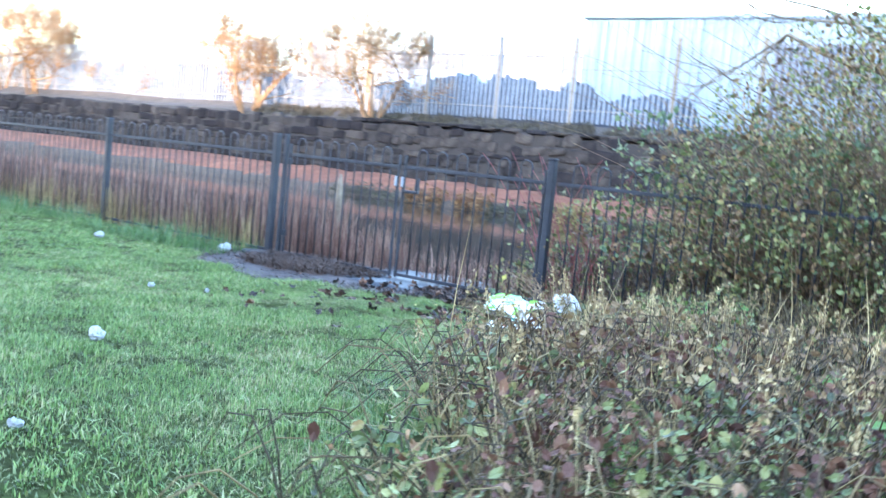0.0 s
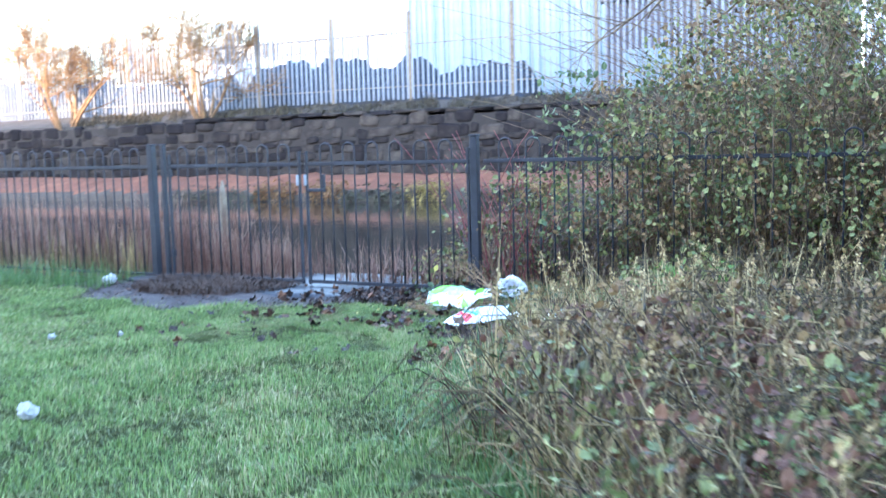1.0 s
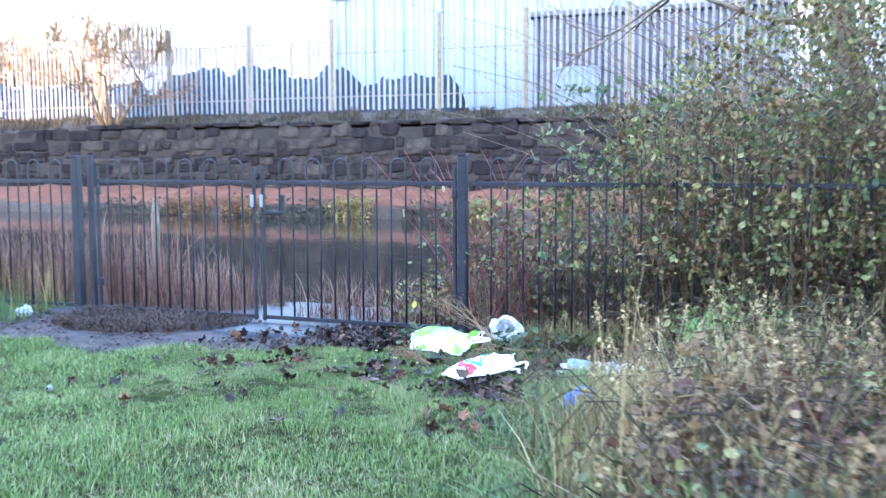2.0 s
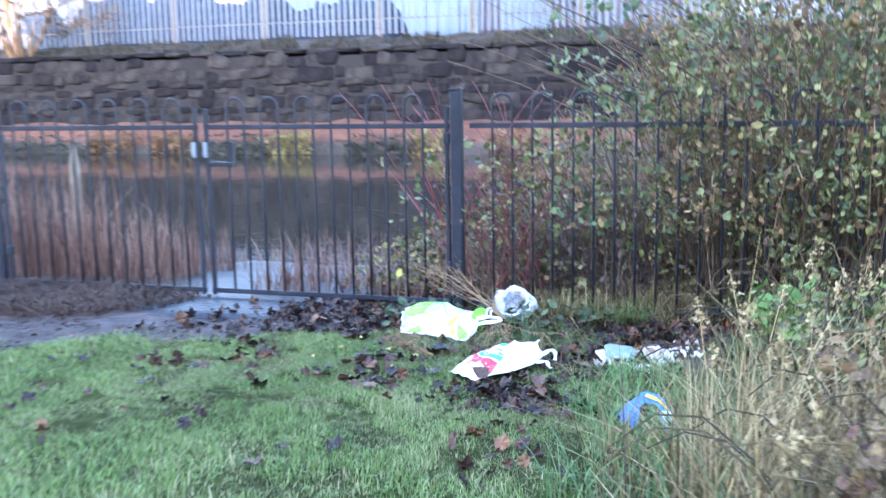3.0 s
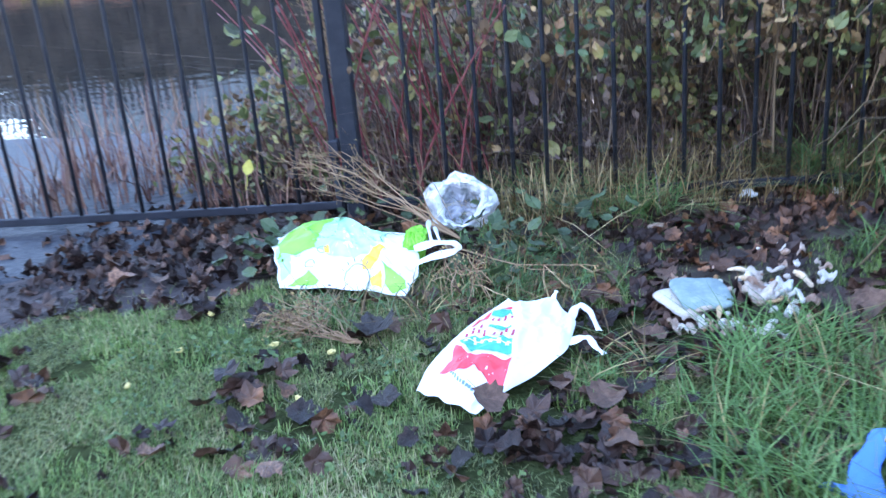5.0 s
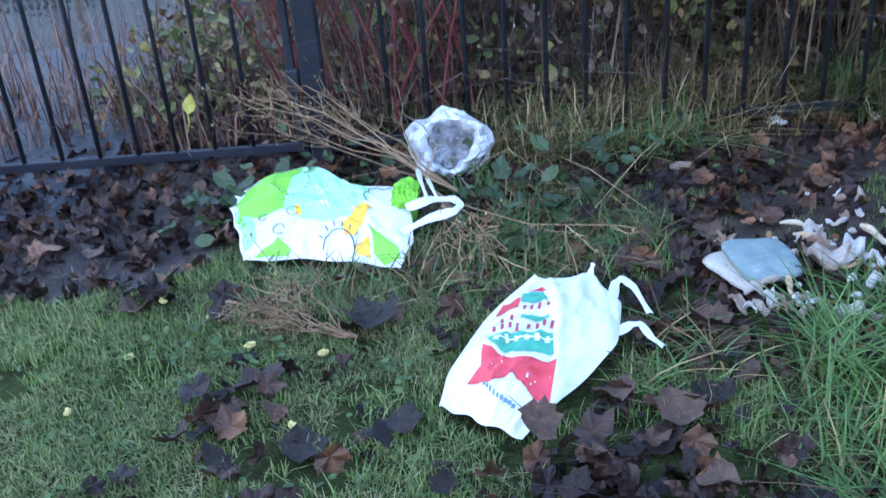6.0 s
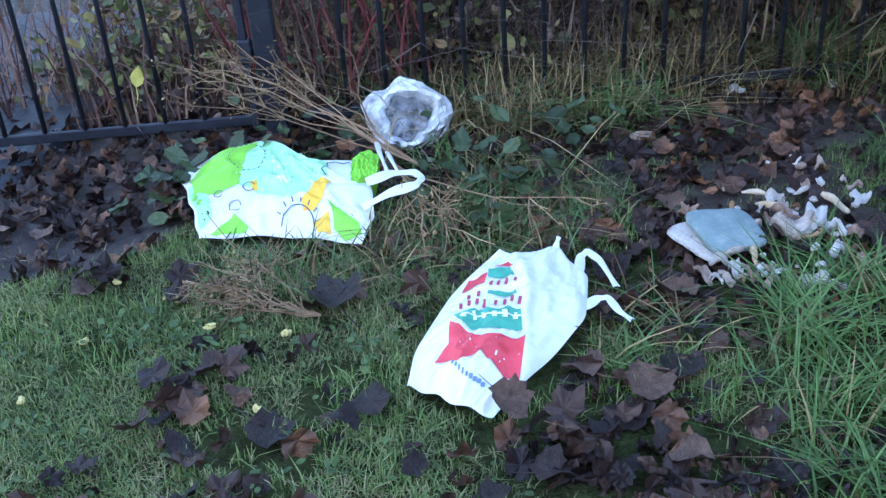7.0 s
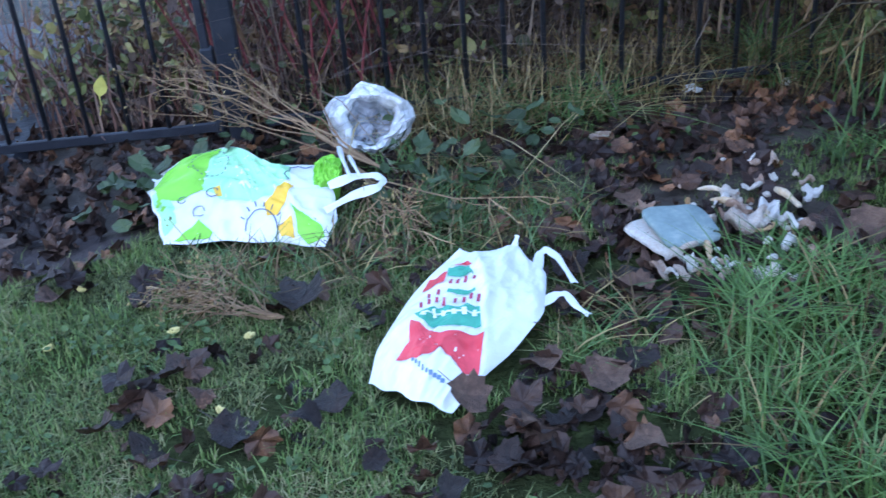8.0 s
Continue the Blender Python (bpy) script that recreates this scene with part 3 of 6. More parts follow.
def lamp_pole(x, y, h):
    p = empty("street_lamp", (x, y, 2.35), "tall thin grey steel lamp column", "street lamp", "yard lamp columns")
    tube(Geo(), [(0, 0, 0), (0, 0, 1.2), (0, 0, 1.3), (0, 0, h)], [0.08, 0.08, 0.05, 0.035], 8).obj("column", M_GALV, p, True)
    arm = tube(Geo(), [(0, 0, h - 0.05), (0.15, 0, h + 0.1), (0.9, 0, h + 0.15)], 0.025, 6).obj("arm", M_GALV, p, True)
    box(Geo(), (0.75, -0.09, h + 0.1), (1.25, 0.09, h + 0.2), 0.02).obj("lantern", M_GALV, arm)


lamp_pole(-10.85, 19.0, 5.4)
lamp_pole(-24.5, 22.0, 4.2)

# ---- trees ----


def grow(geo, start, way, length, radius, depth, spread, r, tips, droop=0.0):
    """One limb and the limbs that fork from it."""
    p = [np.array(start, float)]
    d = np.array(way, float)
    d /= np.linalg.norm(d)
    for k in range(4):
        d = d + r.normal(0, 0.12, 3) + np.array([0, 0, 0.05 - droop])
        d /= np.linalg.norm(d)
        p.append(p[-1] + d * length / 4)
    radius = max(radius, 0.0035 if droop else 0.011)
    tube(geo, p, np.linspace(radius, radius * 0.55, 5), 6 if radius > 0.03 else (4 if radius > 0.008 else 3), cap=False)
    if depth == 0:
        tips.append(p[-1])
        return
    for k in range(r.integers(2, 4) + (1 if depth <= 2 else 0)):
        q = p[r.integers(2, 5)]
        nd = d + r.normal(0, spread, 3)
        grow(geo, q, nd, length * r.uniform(0.55, 0.8), radius * 0.5, depth - 1, spread, r, tips, droop)


def bare_tree(name, place, stems, height, seed, label, leafy=350, lean=0.5):
    r = np.random.default_rng(seed)
    t = empty(name, place, label, "tree")
    g, tips = Geo(), []
    for k in range(stems):
        a = 2 * np.pi * k / stems + r.uniform(0, 1)
        grow(g, (0.12 * math.cos(a), 0.12 * math.sin(a), -0.2), (lean * math.cos(a), lean * math.sin(a), 1), height * 0.5, height * 0.016, 5, 0.5, r, tips)
    g.obj("trunk", M_TREE, t, True)
    tp = np.array(tips)
    lg = Geo()
    pick = tp[r.integers(0, len(tp), leafy)] + r.normal(0, 0.12, (leafy, 3))
    scatter(lg, *LEAF_SMALL, pick, r.uniform(0.05, 0.11, leafy), 1.0)
    lg.obj("crown", M_RUSSET, t, label="few russet dead leaves")["kind"] = "stuff"
    global rng
    keep = rng
    rng = np.random.default_rng(seed + 100)
    m = len(tp) * 6
    tg = blades(Geo(), tp[rng.integers(0, len(tp), m)] + rng.normal(0, 0.04 * height / 4, (m, 3)), rng.uniform(0.1, 0.22, m) * height, rng.uniform(0.0022, 0.0045, m) * height / 4.5, np.abs(rng.normal(0.2, 0.4, m)), 2)
    rng = keep
    tg.obj("twig_spray", M_TREE, t, label="fine bare twigs")["kind"] = "stuff"
    return t


M_TREE = material("tree_bark", [(0.2, (0.1, 0.052, 0.026)), (0.55, (0.23, 0.13, 0.064)), (0.85, (0.38, 0.23, 0.12))], 0.9, 9, bump=0.5)
M_SCRUB = material("dark_scrub", [(0.1, (0.02, 0.017, 0.012)), (0.5, (0.045, 0.037, 0.024)), (0.9, (0.1, 0.08, 0.045))], 0.9, 3, rand=0.7, island=True, bump=0)
M_RUSSET = material("russet_leaf", [(0.1, (0.1, 0.045, 0.018)), (0.5, (0.2, 0.1, 0.04)), (0.9, (0.3, 0.18, 0.08))], 0.7, 3, rand=0.7, island=True, bump=0, trans=0.2)
bare_tree("hawthorn_tree", (-22.4, 16.75, 1.95), 7, 3.5, 11, "bare multi-stemmed brown tree in low sun on the wall top", 160)
bare_tree("hawthorn_tree", (-16.9, 17.0, 2.1), 6, 3.4, 12, "bare brown thorn tree beside the palisade", 140)
bare_tree("hawthorn_tree", (-36.4, 17.2, 1.9), 7, 4.0, 13, "sunlit russet bare tree on the far bank", 700)
bare_tree("hawthorn_tree", (-39.4, 17.4, 1.9), 7, 4.4, 16, "sunlit russet bare tree on the far bank", 700)
bare_tree("hawthorn_tree", (-31.5, 18.5, 2.1), 4, 2.6, 14, "low russet thorn tree on the far bank", 400)
FAR_TREE = bare_tree("distant_tree", (-60, 62, 2.4), 3, 9.0, 15, "hazy brown bare tree beyond the yard", 2500, 0.25)
FAR_TREE["group"] = "distant trees"
for k in range(13):
    xx = -88 + 6.3 * k + 2 * math.sin(5 * k)
    copy_thing(FAR_TREE, pose(xx, 66 + 7 * math.sin(3 * k), 2.3, 0, 0, 67 * k))


def ivy_tree():
    r = np.random.default_rng(31)
    t = empty("ivy_tree", (2.42, 1.75, -0.1), "slender ivy-clad tree among brambles behind the railing", "tree")
    g, tips = Geo(), []
    tube(g, [(0, 0, -0.2), (-0.02, 0, 0.8), (-0.1, 0, 1.7), (-0.16, 0.05, 2.6), (-0.3, 0.05, 3.8), (-0.35, 0.1, 5.2)], [0.13, 0.11, 0.095, 0.085, 0.07, 0.04], 10, cap=False)
    tube(g, [(0.15, 0.1, -0.2), (0.35, 0.1, 1.0), (0.5, 0.2, 2.2), (0.6, 0.25, 3.6)], [0.06, 0.055, 0.045, 0.03], 8, cap=False)
    for z, way in ((2.2, (-1, -0.15, 0.15)), (2.5, (-1, 0.3, 0.05)), (2.9, (-0.8, -0.4, 0.3)), (2.6, (0.9, -0.3, 0.4)), (3.3, (-0.7, 0.4, 0.6)), (3.4, (0.8, 0.4, 0.6)), (4.0, (-0.5, -0.6, 0.8))):
        grow(g, (-0.14, 0.03, z), way, 1.25, 0.03, 3, 0.42, r, tips, 0.05)
    g.obj("trunk", M_BARK, t, True)
    lg = Geo()
    n = 1500
    z = r.uniform(0.2, 3.0, n)
    a = r.uniform(0, 2 * np.pi, n)
    rad = 0.12 + np.abs(r.normal(0, 0.12, n))
    scatter(lg, *LEAF_OVAL, np.c_[-0.05 * z + rad * np.cos(a), rad * np.sin(a), z], r.uniform(0.03, 0.075, n), 0.9)
    lg.obj("ivy", M_BRAMBLE, t, label="dark green ivy leaves")


ivy_tree()

# ---- brambles behind the railing ----


def thicket(x0, x1, seed, label, leaves, stems, hscale=1.0):
    r = np.random.default_rng(seed)
    top = lambda x: np.interp(x, [-0.7, 0.1, 0.5, 0.9, 1.4, 1.8, 3.0, 9], [0.35, 0.8, 1.1, 1.5, 1.9, 2.3, 3.0, 3.0]) * hscale
    b = empty("bramble_bush", (x0, 0.5, -0.03), label, "bush", "brambles along the railing")
    g = Geo()
    for k in range(stems):
        x, y = r.uniform(x0, x1), r.uniform(0.45, 2.3)
        h = top(x) * r.uniform(0.5, 1.05)
        dx, dy = max(r.normal(0.05, 0.5), -0.3 if x < 1.6 else -1.2), r.normal(-0.1, 0.3)
        q = np.linspace(0, 1, 7)
        sag = r.uniform(0, 0.5)
        pts = np.c_[x + dx * q ** 1.4 * h, np.maximum(y + dy * q ** 1.4 * h, 0.06), h * (q - sag * q ** 3 * 0.6) - 0.1]
        tube(g, pts - [x0, 0.5, -0.03], np.linspace(0.0046, 0.0014, 7) * r.uniform(0.5, 1.5), 4, cap=False)
    g.obj("stem_tangle", M_TWIG, b)["kind"] = "stuff"
    for nm, mat, n, lab in (("green_foliage", M_BRAMBLE, leaves, ""), ("withered_foliage", M_BROWNLEAF, int(leaves * 0.7), "withered brown leaves")):
        lg = Geo()
        m = n * 3
        x, y = r.uniform(x0, x1, m), -0.12 + 2.3 * r.random(m) ** 1.3
        z = top(x) * r.random(m) ** 1.1
        y = np.where(z < 0.5, np.maximum(y, 0.1 + 0.5 * r.random(m)), y)
        keep = vn(x * 1.7 + z * 2.1, y * 1.3 + z * 1.4, 0.32, seed + (5 if n == leaves else 6)) > 0.47
        p = np.c_[x, y, z][keep][:n] - [x0, 0.5, 0.0]
        scatter(lg, *LEAF_OVAL, p, 0.014 + 0.042 * r.random(len(p)) ** 1.8, 0.9)
        lg.obj(nm, mat, b, label=lab)["kind"] = "stuff"


thicket(0.12, 1.1, 51, "tangled green and brown bramble behind the gate post", 2600, 420)
thicket(1.0, 2.2, 52, "dense dark bramble bush behind the railing", 8500, 800)
thicket(2.1, 3.6, 53, "tall dense bramble bush around the ivy tree", 9500, 850)
thicket(3.5, 6.5, 54, "tall dense bramble bush along the railing", 12000, 900)
thicket(-0.75, 0.15, 55, "sparse bramble and dock beside the slipway", 1100, 420, 0.8)


def bramble_spray(x0, x1, n, seed):
    """Long leafy shoots arching out over and through the railing."""
    r = np.random.default_rng(seed)
    b = empty("bramble_spray", (x0, 0.0, 0.0), "leafy bramble shoots arching through the railing", "bramble", "brambles along the railing")
    st, lv, br = Geo(), Geo(), Geo()
    q = np.linspace(0, 1, 9)
    for k in range(n):
        x, y, h = r.uniform(x0, x1), r.uniform(0.05, 0.4), r.uniform(0.55, 1.7)
        out, dx = r.uniform(0.25, 0.75), r.normal(0, 0.35)
        pts = np.c_[x + dx * q - x0, y - out * q ** 1.3, h * np.sin(2.1 * q) / 0.98 * (0.6 + 0.4 * q) + 0.02]
        keep = pts[:, 2] > 0.02
        tube(st, pts[keep], np.linspace(0.004, 0.0016, keep.sum()), 4, cap=False)
        m = 26
        at = pts[r.integers(3, 9, m)] + r.normal(0, 0.045, (m, 3))
        at = at[at[:, 2] > 0.4]
        if len(at):
            scatter(br if r.random() < 0.3 else lv, *LEAF_OVAL, at, 0.018 + 0.04 * r.random(len(at)) ** 1.5, 0.8)
    st.obj("shoot_tangle", M_TWIG, b)["kind"] = "stuff"
    lv.obj("foliage", M_BRAMBLE, b)["kind"] = "stuff"
    br.obj("withered_foliage", M_BROWNLEAF, b, label="withered brown leaves")["kind"] = "stuff"


bramble_spray(1.25, 2.4, 60, 56)
bramble_spray(2.4, 4.0, 120, 57)
bramble_spray(4.0, 6.2, 150, 58)


def red_canes():
    r = np.random.default_rng(61)
    b = empty("red_bramble", (0.1, 0.4, -0.03), "arching red bramble canes behind the gate", "bramble")
    for k in range(40):
        x, y = r.uniform(-0.12, 0.45), r.uniform(0.06, 0.5)
        q = np.linspace(0, 1, 9)
        ln, up = r.uniform(0.15, 0.6), r.uniform(0.65, 1.3)
        sgn = -1 if r.random() < 0.72 else 1
        pts = np.c_[x + sgn * ln * q ** 1.15 + 0.02 * np.sin(5 * q + k), y + r.normal(0, 0.15) * q, up * np.sin(q * 1.2) / 0.93 - 0.05]
        tube(Geo(), pts - [0.1, 0.4, -0.03], np.linspace(0.0046, 0.002, 9), 5).obj("cane", M_REDSTEM, b)
    lg = Geo()
    p = np.c_[r.uniform(-0.5, 0.8, 260), r.uniform(0.1, 0.8, 260), r.uniform(0.1, 1.0, 260)] - [0.1, 0.4, 0]
    scatter(lg, *LEAF_OVAL, p, r.uniform(0.035, 0.07, 260), 0.8)
    lg.obj("foliage", M_BRAMBLE, b)["kind"] = "stuff"


red_canes()


def stand(name, xs, ys, n, hmin, hmax, mat, label, seed, width=0.006, kind="stuff", lean=0.25, edge=None):
    global rng
    keep = rng
    rng = np.random.default_rng(seed)
    x, y = rng.uniform(*xs, n), rng.uniform(*ys, n)
    ok = vn(x, y, 0.35, seed) > 0.3
    if edge is not None:
        ok &= edge(x, y)
    x, y = x[ok], y[ok]
    h = rng.uniform(hmin, hmax, len(x)) * (0.6 + 0.7 * vn(x, y, 0.6, seed + 1))
    g = blades(Geo(), np.c_[x, y, gz(x, y) - 0.01], h, rng.uniform(0.5, 1.5, len(x)) * width, np.abs(rng.normal(0, lean, len(x))), 3)
    rng = keep
    return tagged(g.obj(name, mat), label, name.replace("_", " "), kind=kind)


stand("dead_reeds", (-16, -2.5), (0.12, 1.7), 9000, 0.45, 0.85, M_REED, "dense reddish brown dead reeds behind the railing", 71, 0.009)
stand("dead_reeds", (-3.2, -2.0), (0.1, 1.3), 1600, 0.12, 0.4, M_REED, "low brown dead reeds at the slipway edge", 72, 0.008)
stand("pale_reeds", (-14, -3.3), (-0.15, 0.25), 2400, 0.2, 0.5, M_DRYGRASS, "pale dry grass along the railing foot", 73, 0.006)
stand("rough_grass", (-16, -3.2), (-0.7, 0.05), 6000, 0.08, 0.25, M_TUFT, "rough green grass along the railing foot", 74, 0.006, lean=0.6)
stand("far_scrub", (-125, -52), (58, 68), 9000, 4.0, 9.0, M_SCRUB, "hazy russet scrub and young trees beyond the yard", 79, 0.2, lean=0.35)
stand("bank_scrub", (-22, 3), (16.4, 17.65), 15000, 0.08, 0.25, M_SCRUB, "dark rough grass on top of the stone wall", 75, 0.02, lean=0.6)

stand("dock_stems", (-1.35, 0.2), (0.08, 0.95), 900, 0.15, 0.55, M_REED, "dark red-brown dead dock stems beside the slipway", 78, 0.007, lean=0.7)
stand("bush_stalks", (1.3, 6.0), (0.3, 1.2), 420, 0.7, 2.0, M_STRAW, "tall pale dead stalks standing in the brambles", 76, 0.007, lean=0.6)
M_UNDER = material("withered_undergrowth", [(0.1, (0.05, 0.033, 0.03)), (0.5, (0.12, 0.082, 0.07)), (0.9, (0.27, 0.2, 0.15))], 0.8, 3, rand=0.8, island=True, bump=0, trans=0.15)
stand("undergrowth", (0.1, 6.0), (0.12, 1.0), 8000, 0.15, 0.7, M_UNDER, "mauve-brown withered undergrowth behind the railing", 91, 0.0055, lean=1.0)


def under_leaves():
    r = np.random.default_rng(92)
    n = 5200
    p = np.c_[r.uniform(-0.35, 5.5, n), r.uniform(0.08, 0.9, n), 0.02 + 0.65 * r.random(n) ** 1.3]
    p = p[vn(p[:, 0] * 1.4 + p[:, 2], p[:, 1] + p[:, 2], 0.22, 94) > 0.45]
    g = scatter(Geo(), *LEAF_OVAL, p, 0.014 + 0.04 * r.random(len(p)) ** 1.6, 0.9)
    tagged(g.obj("withered_leaves", M_UNDER), "withered brown leaves hanging in the undergrowth", "leaves", kind="stuff")
    n = 1500
    p = np.c_[r.uniform(-0.5, 5.5, n), r.uniform(0.06, 0.5, n), 0.02 + 0.5 * r.random(n) ** 1.2]
    p = p[vn(p[:, 0] + p[:, 2], p[:, 1] + p[:, 2], 0.2, 95) > 0.52]
    g = scatter(Geo(), *LEAF_OVAL, p, 0.02 + 0.04 * r.random(len(p)) ** 1.4, 0.8)
    tagged(g.obj("low_bramble_leaves", M_BRAMBLE), "dark green bramble leaves low behind the railing", "leaves", kind="stuff")


under_leaves()
stand("railing_straw", (0.4, 1.45), (-0.16, 0.04), 700, 0.09, 0.26, M_PALEGRASS, "bleached straw hanging at the railing foot", 96, 0.005, lean=1.3)
stand("bush_grass", (0.2, 6.0), (-0.06, 0.3), 1900, 0.1, 0.32, M_DRYGRASS, "pale dry grass at the foot of the brambles", 77, 0.005, lean=1.1)


def broad_leaves():
    r = np.random.default_rng(90)
    n = 1500
    p = np.c_[r.uniform(0.45, 4.5, n), r.uniform(-0.14, 0.3, n), 0.45 + 1.2 * r.random(n)]
    p = p[vn(p[:, 0] + p[:, 2], p[:, 1] + p[:, 2], 0.3, 93) > 0.42]
    n = len(p)
    g = scatter(Geo(), *LEAF_OVAL, p, r.uniform(0.025, 0.062, n), 0.9)
    tagged(g.obj("broad_leaves", M_LIGHTLEAF), "broad pale green bramble leaves on the railing", "leaves", kind="stuff")


M_LIGHTLEAF = material("light_leaf", [(0.1, (0.035, 0.065, 0.03)), (0.5, (0.08, 0.13, 0.058)), (0.9, (0.17, 0.21, 0.085))], 0.5, 4, rand=0.6, island=True, bump=0, trans=0.2)
broad_leaves()

# ---- waterside plants on the far bank ----


def far_plants(x0, x1, mat, seed, label, n=500, h=0.24):
    r = np.random.default_rng(seed)
    root = np.array([(x0 + x1) / 2, 14.6, -0.2])
    clump = empty("bank_plant", root, label, "plant", "plants at the far water edge")
    leaves, stems = Geo(), Geo()
    x, y = r.uniform(x0, x1, n), r.uniform(14.35, 14.95, n)
    z = np.interp(y, [14.35, 14.95], [-0.2, 0.12]) + h * r.random(n) ** 1.3
    scatter(leaves, *LEAF_OVAL, np.c_[x, y, z] - root, r.uniform(0.05, 0.11, n), 0.9)
    for k in range(60):
        a, b = r.uniform(x0, x1), r.uniform(14.45, 14.8)
        pts = np.array([(a, b, -0.2), (a + r.normal(0, 0.1), b - 0.05, h * 0.6), (a + r.normal(0, 0.25), b - 0.1, h * r.uniform(0.7, 1.2))])
        tube(stems, pts - root, [0.008, 0.006, 0.003], 3, cap=False)
    leaves.obj("foliage", mat, clump)["kind"] = "stuff"
    stems.obj("stem_tangle", mat, clump)["kind"] = "stuff"


M_YELLOWLEAF = material("yellow_leaf", [(0.1, (0.1, 0.075, 0.02)), (0.5, (0.24, 0.18, 0.055)), (0.9, (0.42, 0.33, 0.12))], 0.6, 3, rand=0.7, island=True, bump=0, trans=0.25)
M_DARKLEAF = material("dark_sedge", [(0.1, (0.02, 0.02, 0.014)), (0.6, (0.05, 0.05, 0.03)), (0.9, (0.09, 0.085, 0.05))], 0.7, 3, rand=0.6, island=True, bump=0)
far_plants(-13.2, -11.9, M_RUSSET, 81, "clump of rusty orange dead dock stems", 320)
far_plants(-11.6, -10.4, M_RUSSET, 82, "clump of rusty orange dead dock stems", 320)
far_plants(-8.6, -7.5, M_YELLOWLEAF, 83, "clump of bright yellow waterside leaves", 260, 0.26)
far_plants(-5.3, -4.6, M_YELLOWLEAF, 84, "small clump of yellow waterside leaves", 150)
far_plants(-3.7, -2.6, M_RUSSET, 85, "clump of rusty and yellow waterside leaves", 240)
far_plants(-16.0, -13.0, M_DARKLEAF, 86, "dark overhanging sedge at the water edge", 500, 0.12)
far_plants(-10.5, -8.6, M_DARKLEAF, 87, "dark overhanging sedge at the water edge", 500, 0.12)
far_plants(-6.8, -5.3, M_DARKLEAF, 88, "dark overhanging sedge at the water edge", 400, 0.12)

# ---- lawn, long grass and fallen leaves ----


def tall_patch(x, y):
    """Where the tall weeds stand, beside the walked grass."""
    edge = np.interp(y, [-7.0, -4.4, -3.3, -2.4, -1.7, -1.1, -0.6, 0.0], [3.3, 2.3, 1.45, 1.2, 1.32, 1.5, 1.75, 1.6]) + 0.12 * np.sin(4 * y) + 0.06 * np.sin(11 * y)
    return x > edge


def bare(x, y):
    """Bare leaf-strewn soil near the fence, 0 to 1."""
    a = np.clip((y + 0.75) / 0.5, 0, 1) * np.clip((x - 0.6) / 0.3, 0, 1)
    b = np.clip(1 - np.hypot((x - 0.64) / 0.34, (y + 1.4) / 0.3), 0, 1) * 1.4
    c = np.clip(1 - np.hypot((x - 0.95) / 0.45, (y + 0.85) / 0.35), 0, 1) * 1.5
    d = np.clip((y + 0.5) / 0.3, 0, 1) * np.clip((x + 0.6) / 0.3, 0, 1)
    return np.clip(np.maximum.reduce([a, b, c, d]), 0, 1)


def under_bag(x, y):
    """Ground that a bag covers."""
    a = ((x - 0.04) / 0.19) ** 2 + ((y + 0.53) / 0.12) ** 2 < 1
    p, q = (x - 0.48) * 0.62 + (y + 1.08) * 0.78, -(x - 0.48) * 0.78 + (y + 1.08) * 0.62
    return a | ((p / 0.22) ** 2 + (q / 0.13) ** 2 < 1)


def lawn(x0, x1, y0, y1, per, hmin, hmax, width, seed, name, label):
    global rng
    keep = rng
    rng = np.random.default_rng(seed)
    n = int((x1 - x0) * (y1 - y0) * per)
    x, y = rng.uniform(x0, x1, n), rng.uniform(y0, y1, n)
    q = 0.65 * vn(x, y, 0.16, 4) + 0.35 * vn(x, y, 0.045, 8)
    ok = (q > (0.44 if per > 10000 else 0.36) + 0.22 * bare(x, y)) & (bare(x, y) < 0.8) & ~under_bag(x, y) & ~((y > mud_edge(x)) & (x < 0.1) & (x > -4)) & (y < 0.05)
    x, y = x[ok], y[ok]
    h = rng.uniform(hmin, hmax, len(x)) * (0.55 + 0.9 * vn(x, y, 0.3, 6))
    g = blades(Geo(), np.c_[x, y, gz(x, y) - 0.003], h, width * rng.uniform(0.6, 1.4, len(x)), np.abs(rng.normal(0.2, 0.7, len(x))), 2)
    rng = keep
    return tagged(g.obj(name, M_GRASS), label, "grass", kind="stuff")


lawn(-1.4, 1.9, -2.3, 0.05, 17000, 0.012, 0.036, 0.0026, 101, "grass", "short mossy green grass")
def moss(x0, x1, y0, y1, per, hmin, hmax, width, seed):
    """A low felt of moss and stubble over all of the turf."""
    global rng
    keep = rng
    rng = np.random.default_rng(seed)
    n = int((x1 - x0) * (y1 - y0) * per)
    x, y = rng.uniform(x0, x1, n), rng.uniform(y0, y1, n)
    ok = ~under_bag(x, y) & ~((y > mud_edge(x)) & (x < 0.1) & (x > -4)) & (rng.random(n) > 1.1 * bare(x, y)) & ((vn(x, y, 0.09, 23) > 0.27) | (per < 10000))
    x, y = x[ok], y[ok]
    g = blades(Geo(), np.c_[x, y, gz(x, y) - 0.003], rng.uniform(hmin, hmax, len(x)), width * rng.uniform(0.6, 1.4, len(x)), np.abs(rng.normal(0.5, 0.8, len(x))), 2)
    rng = keep
    tagged(g.obj("moss", M_MOSS), "low felt of moss and grass stubble", "moss", kind="stuff")


